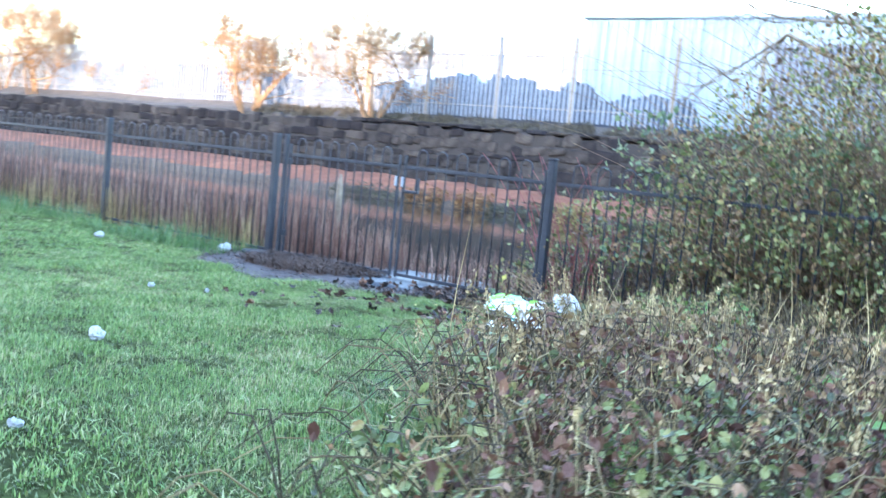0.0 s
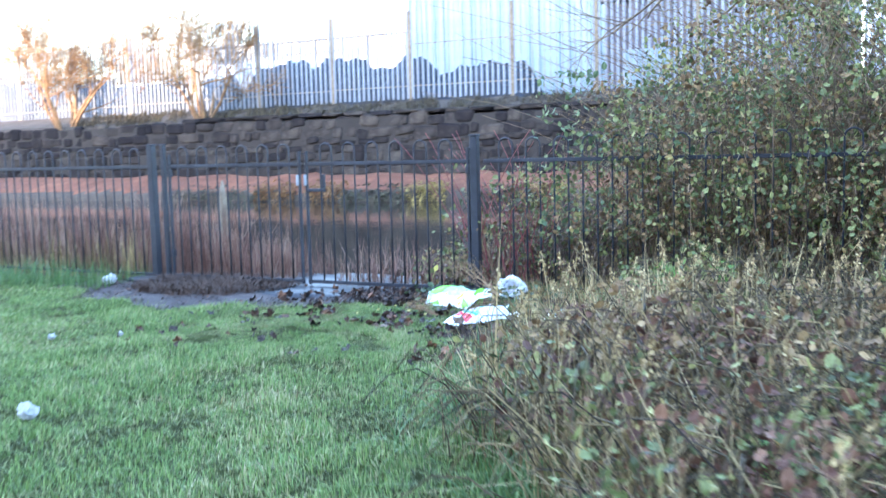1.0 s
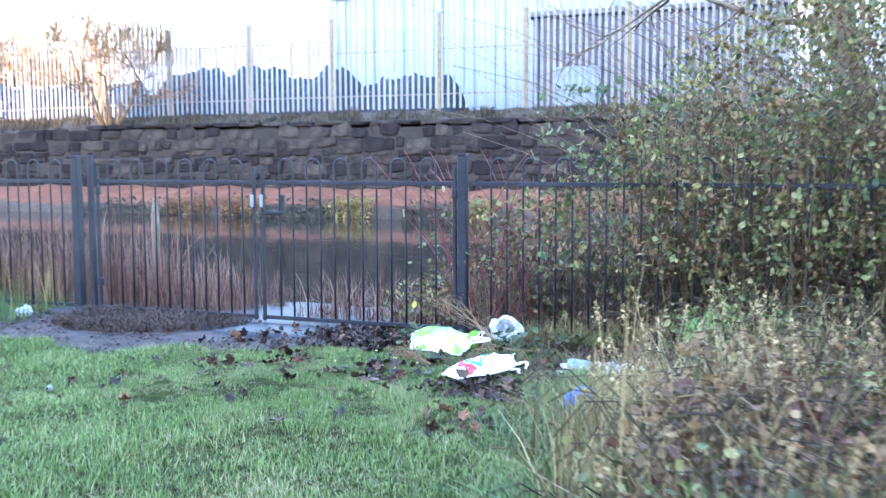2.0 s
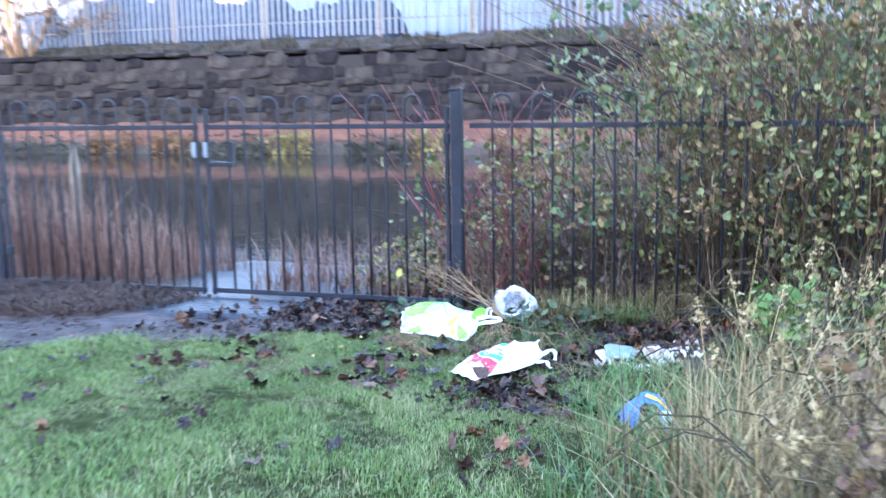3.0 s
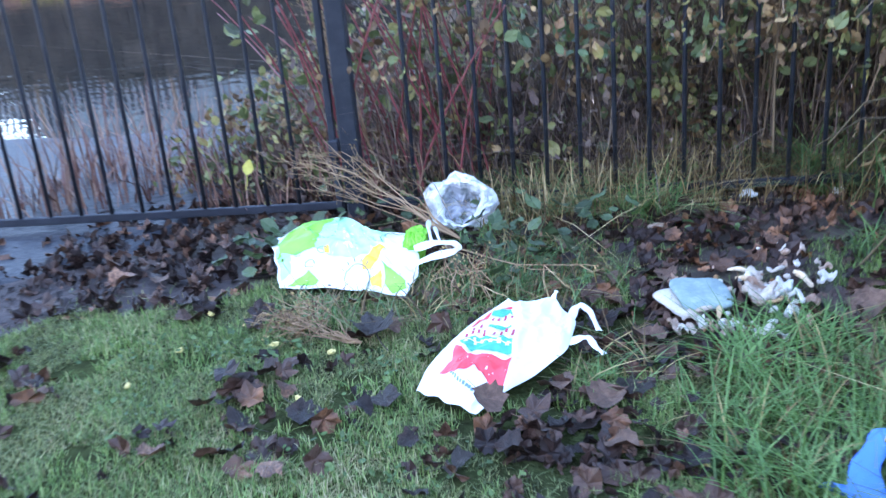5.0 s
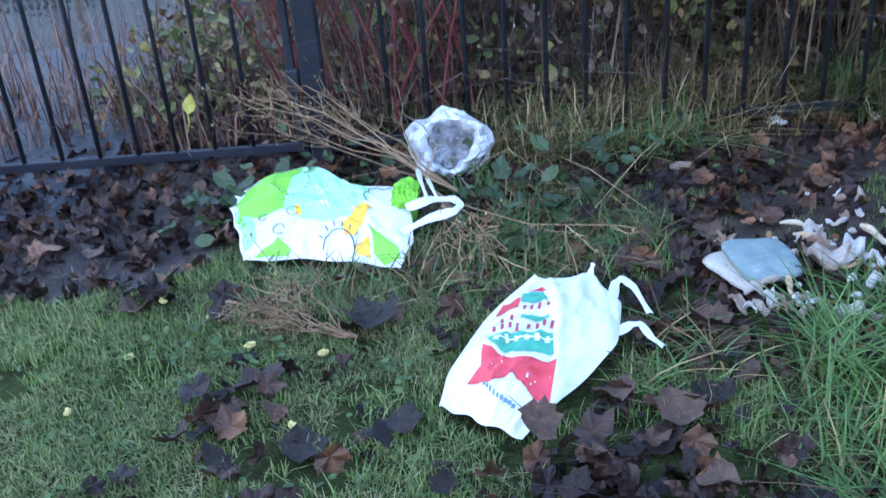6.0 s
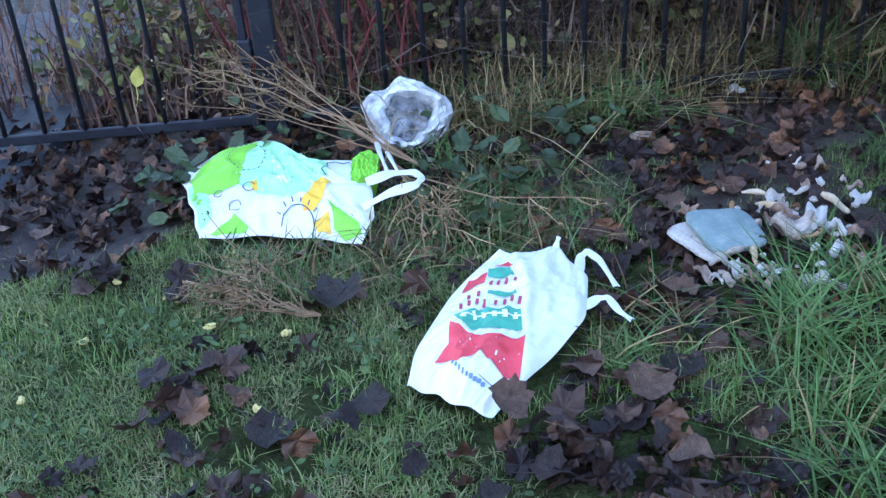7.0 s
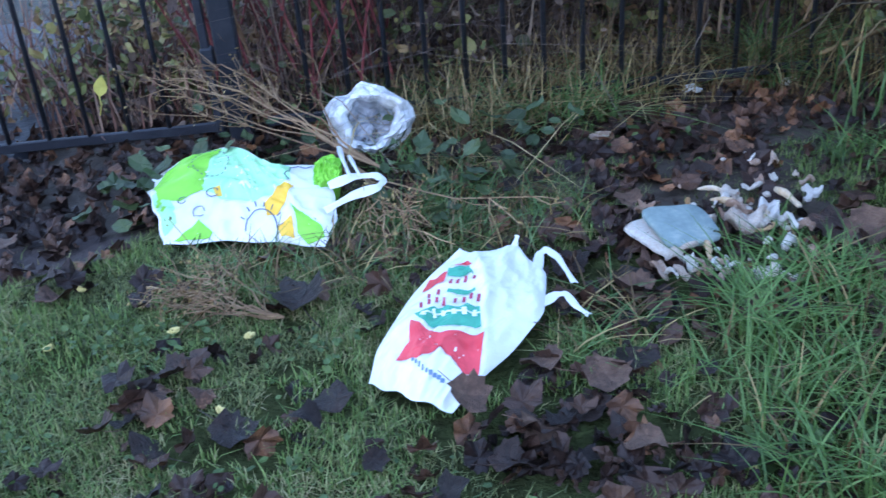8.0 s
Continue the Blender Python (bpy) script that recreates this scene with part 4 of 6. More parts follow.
M_MOSS = material("moss_blade", [(0.1, (0.036, 0.044, 0.017)), (0.45, (0.1, 0.13, 0.042)), (0.75, (0.18, 0.2, 0.07)), (0.97, (0.32, 0.26, 0.14))], 0.7, 2.5, rand=0.7, island=True, bump=0)
moss(-1.4, 1.7, -2.2, 0.1, 14000, 0.006, 0.022, 0.0028, 107)
moss(-0.8, 1.0, -1.75, -0.35, 26000, 0.008, 0.026, 0.0022, 117)
moss(-3.4, 2.4, -4.8, -2.2, 6500, 0.01, 0.03, 0.005, 108)
moss(-3.6, -1.4, -2.2, 0.0, 6500, 0.01, 0.03, 0.005, 109)
moss(-9.0, 3.0, -7.5, -4.8, 1300, 0.012, 0.035, 0.009, 110)
moss(-12.0, -3.4, -4.8, 0.0, 1300, 0.012, 0.035, 0.009, 115)
lawn(-3.2, 2.2, -4.6, -2.3, 6000, 0.018, 0.05, 0.005, 102, "grass", "short mossy green grass")
lawn(-3.6, -1.4, -2.3, 0.0, 6000, 0.018, 0.05, 0.005, 103, "grass", "short mossy green grass")
lawn(-9.0, 3.0, -7.5, -4.6, 2600, 0.016, 0.04, 0.008, 104, "grass", "short mossy green grass")
lawn(-12.0, -3.2, -4.6, 0.0, 2600, 0.016, 0.04, 0.009, 105, "grass", "short mossy green grass")


def tuft(x, y, n, spread, hmin, hmax, seed, label="tuft of long green grass with a few dry blades", dry=0.12, lean=0.9, green=None, wide=0.0048):
    global rng
    keep = rng
    rng = np.random.default_rng(seed)
    t = empty("grass_tuft", (x, y, float(gz(x, y))), label, "grass tuft", "tufts of long grass")
    for nm, mat, m in (("green_grass", green or M_TUFT, int(n * (1 - dry))), ("dry_grass", M_DRYGRASS, int(n * dry))):
        if m < 3:
            continue
        a, r = rng.uniform(0, 2 * np.pi, m), spread * np.sqrt(rng.random(m))
        p = np.c_[r * np.cos(a), r * np.sin(a), np.full(m, -0.01)]
        g = blades(Geo(), p, rng.uniform(hmin, hmax, m), wide * rng.uniform(0.6, 1.3, m), np.abs(rng.normal(lean, 0.4, m)), 5)
        g.obj(nm, mat, t)["kind"] = "stuff"
    rng = keep


# long green grass
M_LUSH = material("lush_grass", [(0.1, (0.05, 0.11, 0.03)), (0.5, (0.11, 0.22, 0.06)), (0.9, (0.22, 0.34, 0.11))], 0.4, 1.5, rand=0.6, island=True, bump=0, trans=0.3)
for k, (x, y, n, s, h) in enumerate([(0.9, -0.08, 70, 0.13, 0.18), (1.5, 0.05, 130, 0.1, 0.22), (1.52, -0.48, 60, 0.1, 0.14), (0.98, -1.3, 150, 0.15, 0.14), (1.08, -1.45, 200, 0.18, 0.17), (0.98, -1.55, 100, 0.12, 0.14), (1.22, -1.22, 150, 0.16, 0.18), (0.44, -0.62, 110, 0.14, 0.1), (0.7, -1.12, 50, 0.1, 0.09), (0.62, -0.05, 120, 0.14, 0.2), (0.55, -0.55, 80, 0.12, 0.1), (1.2, -1.75, 200, 0.2, 0.2), (1.4, -1.95, 220, 0.22, 0.28), (1.4, -1.5, 200, 0.2, 0.24), (0.3, -0.02, 90, 0.12, 0.18), (0.02, -0.3, 60, 0.08, 0.1), (0.3, -0.78, 60, 0.1, 0.07), (-0.05, -0.72, 60, 0.12, 0.07)]):
    tuft(x, y, n, s, 0.5 * h, h, 200 + k, green=M_LUSH if y < -1.1 else None)
for k, (x, y, n, s, h) in enumerate([(0.82, -0.12, 170, 0.14, 0.21), (0.95, -0.08, 130, 0.12, 0.22), (1.5, 0.12, 260, 0.1, 0.3), (1.46, 0.04, 120, 0.08, 0.18), (1.52, -0.55, 70, 0.1, 0.16), (1.02, -1.12, 200, 0.12, 0.16), (1.2, -1.0, 160, 0.12, 0.14), (1.14, -0.9, 60, 0.06, 0.1), (1.75, -0.75, 180, 0.14, 0.28), (0.55, 0.05, 140, 0.12, 0.2), (0.4, -0.35, 60, 0.1, 0.12)]):
    tuft(x, y, int(n * 0.55), 0.6 * s, 0.6 * h, h, 600 + k, "lush tuft of bright green grass by the railing", 0.05, 1.25, M_LUSH, 0.006)
# pale dry grass
for k, (x, y, n, s, h) in enumerate([(0.62, -0.12, 110, 0.14, 0.2), (0.7, 0.04, 150, 0.16, 0.24), (0.9, 0.1, 120, 0.14, 0.26), (1.3, 0.08, 170, 0.16, 0.24), (1.75, 0.0, 120, 0.16, 0.28), (0.5, -0.2, 80, 0.12, 0.14), (0.25, -0.74, 40, 0.05, 0.11), (1.12, 0.03, 80, 0.14, 0.22), (1.28, -1.22, 70, 0.08, 0.22), (1.4, -1.85, 60, 0.2, 0.34), (1.55, -1.6, 70, 0.15, 0.36), (0.45, -0.08, 60, 0.1, 0.2), (1.6, -0.1, 60, 0.12, 0.24), (-0.37, -2.78, 90, 0.2, 0.05), (0.34, -3.16, 90, 0.18, 0.05), (-0.25, -2.36, 60, 0.12, 0.05)]):
    tuft(x, y, n, s, 0.5 * h, h, 240 + k, "tuft of pale dry grass", 0.95, 0.85)

# low dry grass between the bags and the bread
for k, (x, y) in enumerate([(0.55, -0.3), (0.62, -0.45), (0.46, -0.5), (0.72, -0.62), (0.3, -0.72), (0.1, -0.82), (0.74, -1.05), (0.6, -0.7), (0.5, -0.1), (0.75, -0.15)]):
    tuft(x, y, 75, 0.12, 0.05, 0.12, 660 + k, "low tuft of green and straw-coloured grass", 0.6, 1.2)


def low_weeds(x, y, n, spread, size, seed):
    global rng
    keep = rng
    rng = np.random.default_rng(seed)
    p = np.c_[rng.normal(0, spread, n), rng.normal(0, spread, n), rng.uniform(0.006, 0.028, n)]
    g = scatter(Geo(), *LEAF_OVAL, p, rng.uniform(0.5, 1.05, n) * size, 0.45)
    rng = keep
    o = g.obj("low_weeds", M_WEED)
    o.location = (x, y, float(gz(x, y)))
    tagged(o, "patch of small round green weed leaves in turf", "weed", kind="stuff")


M_WEED = material("weed_leaf", [(0.1, (0.03, 0.06, 0.018)), (0.5, (0.06, 0.115, 0.034)), (0.9, (0.11, 0.17, 0.05))], 0.5, 4, rand=0.6, island=True, bump=0, trans=0.2)
for k, (x, y, n, s, z) in enumerate([(-0.16, -1.02, 60, 0.06, 0.024), (-0.05, -0.98, 50, 0.06, 0.022), (0.2, -1.05, 40, 0.05, 0.02), (-0.4, -0.95, 40, 0.06, 0.018), (-0.3, -1.25, 50, 0.08, 0.018), (0.1, -1.4, 50, 0.08, 0.02), (0.35, -1.5, 50, 0.08, 0.02), (0.86, 0.0, 30, 0.06, 0.045), (0.05, -0.2, 40, 0.1, 0.05), (-0.15, -0.3, 40, 0.08, 0.05), (0.36, -0.5, 14, 0.05, 0.06), (0.53, -0.46, 14, 0.05, 0.07), (0.92, -1.47, 9, 0.04, 0.05), (1.1, -0.22, 40, 0.09, 0.04)]):
    low_weeds(x, y, n, s, z, 260 + k)


def ground_brambles():
    """Broad bramble leaves trailing over the ground by the bags."""
    r = np.random.default_rng(291)
    for x, y, n, sp in ((0.5, -0.38, 16, 0.07), (0.58, -0.5, 12, 0.06), (-0.02, -0.22, 22, 0.1), (-0.2, -0.36, 16, 0.07), (-0.22, -0.5, 10, 0.04), (0.46, -0.62, 8, 0.05), (0.4, -0.08, 18, 0.1), (0.74, -0.3, 12, 0.07)):
        p = np.c_[r.normal(0, sp, n), r.normal(0, sp, n), r.uniform(0.03, 0.14, n)]
        o = scatter(Geo(), *LEAF_OVAL, p, r.uniform(0.035, 0.075, n), 0.5).obj("bramble_leaves", M_TRAIL)
        o.location = (x, y, float(gz(x, y)))
        tagged(o, "broad dark green bramble leaves trailing over grass", "bramble", kind="stuff")


M_TRAIL = material("trailing_bramble_leaf", [(0.1, (0.022, 0.038, 0.018)), (0.5, (0.045, 0.078, 0.034)), (0.9, (0.085, 0.125, 0.05))], 0.5, 8, rand=0.6, island=True, bump=0.2, trans=0.15)
ground_brambles()


def litter_leaves():
    global rng
    keep = rng
    rng = np.random.default_rng(301)
    n = 28000
    x, y = rng.uniform(-1.6, 3.0, n), rng.uniform(-2.4, 0.95, n)
    b = np.clip(0.1 + 0.9 * bare(x, y) + 0.35 * (vn(x, y, 0.25, 14) - 0.5), 0, 1)
    b = np.where((x < 0.1) & (y > mud_edge(x) - 0.05), np.where(x > -0.95, np.where(y > -0.5, 0.85, 0.5), np.where((x > -1.3) & (y < -0.1), 0.2, 0.03)), b)
    b = np.where((x < 0.5) & (y < -0.75), np.where(vn(x, y, 0.2, 19) > 0.6, np.where(y > -1.7, 0.2, 0.07), 0.015), b)
    ok = (rng.random(n) < b * 0.5) & ~under_bag(x, y)
    x, y = x[ok], y[ok]
    p = np.c_[x, y, gz(x, y) + rng.uniform(0.004, 0.03, len(x))]
    g = scatter(Geo(), *LEAF_MAPLE, p, 0.025 + 0.08 * rng.random(len(x)) ** 1.4, 0.75)
    rng = keep
    tagged(g.obj("leaf_litter", M_DEADLEAF), "wet dark purple-brown fallen sycamore leaves", "leaf litter", kind="stuff")


litter_leaves()


def leaf_mesh(seed, fold, mat=M_DEADLEAF_ONE):
    """A large curled sycamore leaf with a stalk."""
    r = np.random.default_rng(seed)
    o = np.array(lobed())
    rings = []
    for s in (0.33, 0.66, 1.0):
        q = o * s
        q = q + r.normal(0, 0.012, q.shape)
        z = fold * (q[:, 0] ** 2) * 1.4 + 0.12 * np.sin(6 * q[:, 1] + seed) * s + r.normal(0, 0.02, len(q)) * s
        rings.append(np.c_[q, z])
    n = len(o)
    v = np.concatenate([[[0, 0, 0]]] + rings)
    k = np.arange(n)
    k2 = (k + 1) % n
    f = [np.c_[np.zeros(n, int), 1 + k, 1 + k2]]
    for a in range(2):
        f += [np.c_[1 + a * n + k, 1 + (a + 1) * n + k, 1 + (a + 1) * n + k2], np.c_[1 + a * n + k, 1 + (a + 1) * n + k2, 1 + a * n + k2]]
    g = Geo().add(v, np.concatenate(f))
    tube(g, [(0, -0.05, 0.01), (0.03, -0.35, 0.04), (0.08, -0.6, 0.1)], [0.012, 0.01, 0.008], 4)
    me = g.mesh("fallen_leaf", True)
    me.materials.append(mat)
    return me


LEAVES = [leaf_mesh(k, f) for k, f in enumerate((0.3, 0.9, -0.5, 1.4, 0.6, -1.0))]


def drop_leaf(x, y, size, k, turn, tilt=0, label="large wet dark brown fallen sycamore leaf on grass", lift=0.02, mesh=None):
    o = new("fallen_leaf", mesh or LEAVES[k % 6])
    o.matrix_basis = pose(x, y, float(gz(x, y)) + lift, tilt, 8 * math.sin(3 * turn), turn) @ Matrix.Diagonal((size, size, size, 1))
    tagged(o, label, "leaf", "fallen sycamore leaves")


M_TANLEAF = material("brown_leaf", [(0.2, (0.05, 0.028, 0.02)), (0.5, (0.12, 0.066, 0.045)), (0.85, (0.24, 0.14, 0.095))], 0.6, 9, bump=0.6, bump_scale=40)
TAN = [leaf_mesh(21 + k, f, M_TANLEAF) for k, f in enumerate((0.8, 1.4, -0.7))]
drop_leaf(0.455, -1.3, 0.105, 0, 215, -8, "curled brown leaf lying against a carrier bag", 0.06, TAN[1])
for k, (x, y, z, a) in enumerate([(0.6, -1.2, 0.11, 40), (0.7, -1.25, 0.12, 150), (0.56, -1.36, 0.1, 260), (0.72, -1.44, 0.09, 80), (0.82, -0.98, 0.1, 200), (0.75, -0.6, 0.09, 310), (0.9, -0.62, 0.1, 20), (1.36, -0.86, 0.16, 120), (0.66, -0.36, 0.09, 70), (1.0, -0.12, 0.08, 190), (1.2, -0.3, 0.08, 280), (0.2, -0.88, 0.09, 160), (-0.5, -0.55, 0.09, 30), (1.28, -1.02, 0.09, 230)]):
    drop_leaf(x, y, z, k, a, 18 * math.sin(2.3 * k), "curled tan brown fallen sycamore leaf", 0.035, TAN[k % 3])
drop_leaf(0.17, -0.93, 0.15, 3, 20, 20, "curled dark brown fallen leaf on grass", 0.04)
drop_leaf(1.3, -0.84, 0.17, 0, 60, 5)
lr = random.Random(5)
for k, (x, y) in enumerate([(-0.36, -0.75), (-0.33, -0.82), (-0.09, -1.18), (-0.04, -1.13), (-0.1, -1.26), (-0.05, -1.32), (0.24, -1.25), (0.2, -1.3), (0.54, -1.33), (0.6, -1.36), (0.66, -1.3), (0.7, -1.37), (0.62, -1.43), (0.76, -1.2), (0.84, -0.92), (0.8, -0.98), (0.88, -1.02), (0.76, -0.75), (0.72, -0.85), (0.54, -0.3), (0.6, -0.42), (0.66, -0.5), (1.14, 0.0), (0.79, -0.25), (0.72, -0.3), (0.63, 0.0), (1.2, -0.1), (1.3, -0.3), (1.25, -0.4), (-0.52, -0.48), (-0.58, -0.42), (-0.62, -0.55), (-0.45, -0.4), (-0.14, -1.28), (0.07, -1.29), (0.02, -1.2), (0.4, -1.5), (0.5, -1.45), (0.05, -1.5), (-0.2, -1.45), (0.3, -1.4), (1.0, -1.1), (0.5, -0.95), (0.68, -1.0), (1.4, -0.7), (1.05, -0.3), (0.95, -0.45), (0.85, -0.55), (1.1, -0.5), (0.95, -0.2)]):
    drop_leaf(x, y, lr.uniform(0.06, 0.12), k, lr.uniform(0, 360), lr.uniform(-25, 25), lift=lr.uniform(0.012, 0.035))

# ---- tall weeds beside the walked grass ----
weeds = lambda x, y: tall_patch(x, y) & (y > -5.3 + 0.8 * (vn(x, y, 0.7, 31) - 0.5)) & (x < 6.0 + 1.2 * (vn(y, x, 0.8, 32) - 0.5))
M_WEEDS = material("tangled_weeds", [(0.1, (0.0175, 0.0117, 0.00527)), (0.5, (0.0568, 0.0389, 0.0163)), (0.8, (0.122, 0.0857, 0.0363)), (0.97, (0.297, 0.217, 0.0998))], 0.75, 3, rand=0.9, island=True, bump=0, trans=0.15)
stand("dry_weeds", (1.3, 6.5), (-5.6, -0.1), 14000, 0.2, 0.55, M_WEEDS, "tall tangled pale brown dry grass and weeds", 111, 0.0042, lean=0.75, edge=weeds)
stand("green_weeds", (1.3, 6.5), (-5.6, -0.1), 10000, 0.12, 0.4, M_TUFT, "long green grass growing through dry weeds", 112, 0.006, lean=0.7, edge=weeds)
stand("edge_grass", (0.9, 2.6), (-5.6, -2.2), 6500, 0.08, 0.26, M_TUFT, "long green grass at the edge of the weeds", 113, 0.006, lean=0.9, edge=lambda x, y: tall_patch(x + 0.25, y) & ~tall_patch(x - 0.2, y))
stand("dry_stalks", (1.35, 6.5), (-5.4, -0.1), 600, 0.5, 0.85, M_STRAW, "tall thin brown dead flower stalks", 114, 0.005, lean=0.4, edge=weeds)
stand("seed_grass", (1.05, 1.9), (-3.5, -2.2), 520, 0.3, 0.6, M_DRYGRASS, "tall pale seeding grass at the edge of the weeds", 116, 0.0045, lean=0.6, edge=lambda x, y: tall_patch(x + 0.25 * vn(x, y, 0.2, 3), y))
stand("straw_grass", (1.3, 2.9), (-4.6, -1.9), 4200, 0.25, 0.56, M_PALEGRASS, "bleached straw-coloured grass leaning over at the weed edge", 117, 0.006, lean=0.75, edge=lambda x, y: weeds(x, y) & (vn(x, y, 0.45, 119) > 0.42))


def seed_heads():
    """Fluffy pale plumes on the tall dead stalks."""
    r = np.random.default_rng(140)
    n = 190
    x, y = r.uniform(1.4, 4.6, n), r.uniform(-5.0, -0.6, n)
    ok = weeds(x, y)
    x, y = x[ok], y[ok]
    h = r.uniform(0.4, 0.66, len(x))
    g = Geo()
    for a, b, c in zip(x, y, h):
        z = float(gz(a, b))
        dx, dy = r.normal(0, 0.1, 2)
        tube(g, [(a, b, z - 0.02), (a + 0.3 * dx, b + 0.3 * dy, z + 0.6 * c), (a + dx, b + dy, z + c)], [0.0028, 0.002, 0.0012], 3, cap=False)
        q = r.random(34) ** 0.8
        p = np.c_[a + dx * (1 - 0.25 * q), b + dy * (1 - 0.25 * q), z + c * (1 - 0.16 * q)] + r.normal(0, 0.011, (34, 3)) * (0.4 + q[:, None])
        scatter(g, *LEAF_SMALL, p, r.uniform(0.008, 0.024, 34), 1.2)
    tagged(g.obj("seed_plumes", M_PALEGRASS), "pale fluffy seed heads on dead weed stalks", "weeds", kind="stuff")


seed_heads()


def bramble_patch(x0, x1, y0, y1, n, seed, label, mat):
    r = np.random.default_rng(seed)
    b = empty("bramble_patch", ((x0 + x1) / 2, (y0 + y1) / 2, 0), label, "bramble", "bramble patches in the weeds")
    c = np.array([(x0 + x1) / 2, (y0 + y1) / 2, 0])
    g = Geo()
    for k in range(n // 14):
        x, y = r.uniform(x0, x1), r.uniform(y0, y1)
        if not tall_patch(x, y):
            continue
        a, ln, h = r.uniform(0, 2 * np.pi), r.uniform(0.2, 0.6), r.uniform(0.25, 0.55)
        q = np.linspace(0, 1, 6)
        tube(g, np.c_[x + ln * math.cos(a) * q, y + ln * math.sin(a) * q, h * np.sin(2.3 * q)] - c, np.linspace(0.004, 0.002, 6), 4, cap=False)
    g.obj("cane_tangle", M_WEEDS, b)["kind"] = "stuff"
    x, y = r.uniform(x0, x1, n), r.uniform(y0, y1, n)
    z = 0.06 + 0.42 * r.random(n) ** 0.7
    ok = tall_patch(x, y) & (vn(x, y, 0.3, seed) > 0.42)
    lg = scatter(Geo(), *LEAF_OVAL, np.c_[x, y, z][ok] - c, 0.014 + 0.042 * r.random(ok.sum()) ** 1.7, 0.8)
    lg.obj("foliage", mat, b)["kind"] = "stuff"


bramble_patch(1.6, 3.6, -5.4, -3.6, 4200, 121, "low green bramble leaves among dry weeds", M_BRAMBLE)
bramble_patch(1.7, 3.6, -3.6, -1.8, 7000, 122, "withered brown bramble among dry weeds", M_BROWNLEAF)
bramble_patch(1.5, 4.0, -1.8, -0.1, 5600, 123, "green bramble leaves spilling through the railing", M_BRAMBLE)
bramble_patch(3.4, 6.0, -5.4, -2.8, 11000, 124, "withered brown bramble among dry weeds", M_RUSTLEAF)
bramble_patch(3.4, 6.0, -2.8, -0.1, 6500, 125, "green bramble leaves among dry weeds", M_BRAMBLE)
bramble_patch(1.7, 4.0, -5.2, -2.6, 9000, 126, "withered red-brown dock leaves among weeds", M_RUSTLEAF)
bramble_patch(2.2, 4.4, -4.8, -2.4, 3000, 127, "dark green bramble leaves over dry weeds", M_BRAMBLE)


def nettle(x, y, h, n, seed):
    r = np.random.default_rng(seed)
    b = empty("nettle", (x, y, 0), "bright green leafy weed standing in dry grass", "weed", "leafy weeds")
    tube(Geo(), [(0, 0, -0.02), (0.02, 0, h * 0.5), (0, 0.03, h)], [0.004, 0.003, 0.002], 5).obj("stem", M_WEED, b)
    z = np.linspace(h * 0.35, h, n)
    a = np.arange(n) * 2.4
    lg = scatter(Geo(), *LEAF_OVAL, np.c_[0.05 * np.cos(a), 0.05 * np.sin(a), z], r.uniform(0.07, 0.12, n), 0.45)
    lg.obj("foliage", M_BRIGHT, b)


M_BRIGHT = material("bright_leaf", [(0.1, (0.07, 0.16, 0.03)), (0.5, (0.13, 0.26, 0.05)), (0.9, (0.22, 0.34, 0.08))], 0.5, 4, rand=0.6, island=True, bump=0, trans=0.3)
for k, (x, y, h) in enumerate([(3.0, -2.85, 0.42), (3.05, -2.95, 0.3), (2.83, -4.1, 0.3), (2.75, -4.0, 0.34), (2.4, -2.28, 0.36), (1.7, -0.9, 0.4), (1.6, -0.75, 0.35), (2.0, -1.0, 0.42), (1.95, -3.4, 0.3), (3.4, -3.4, 0.4)]):
    nettle(x, y, h, 9 + k % 5, 400 + k)

# ---- dead flower stalks beside the bags ----


M_DEADSTALK = material("dead_flower_stalk", [(0.1, (0.13, 0.075, 0.042)), (0.5, (0.26, 0.16, 0.09)), (0.9, (0.46, 0.31, 0.18))], 0.8, 6, rand=0.5, island=True, bump=0)


def dead_plant(root, tip, rise, n, seed, label, spread=0.3):
    r = np.random.default_rng(seed)
    root, tip = np.array(root, float), np.array(tip, float)
    b = empty("dead_weed", root, label, "dead weed")
    st, hd = Geo(), Geo()
    d = tip - root
    side = np.array([-d[1], d[0], 0])
    for k in range(n):
        ln, off = r.uniform(0.55, 1.1), r.normal(0, spread)
        q = np.linspace(0, 1, 7)
        pts = np.outer(q * ln, d) + np.outer(off * q ** 1.6 + 0.05 * np.sin(5 * q + k) * q, side) + np.c_[q * 0, q * 0, rise * q ** 1.3 * r.uniform(0.4, 1.3)]
        pts[1:] += r.normal(0, 0.006, (6, 3))
        tube(st, pts, np.linspace(0.0027, 0.0012, 7), 4, cap=False)
        for j in range(13):
            e = pts[r.integers(4, 7)]
            tw = e + r.normal(0, 0.03, 3) + d * 0.12
            tube(st, [e, (e + tw) / 2 + r.normal(0, 0.006, 3), tw], [0.0014, 0.0011, 0.0008], 3, cap=False)
            scatter(hd, *LEAF_SMALL, tw + r.normal(0, 0.006, (4, 3)), r.uniform(0.006, 0.012, 4), 1.2)
    st.obj("stalk_tangle", M_DEADSTALK, b)["kind"] = "stuff"
    hd.obj("seed_fluff", M_DRYGRASS, b, label="pale dry seed heads")["kind"] = "stuff"


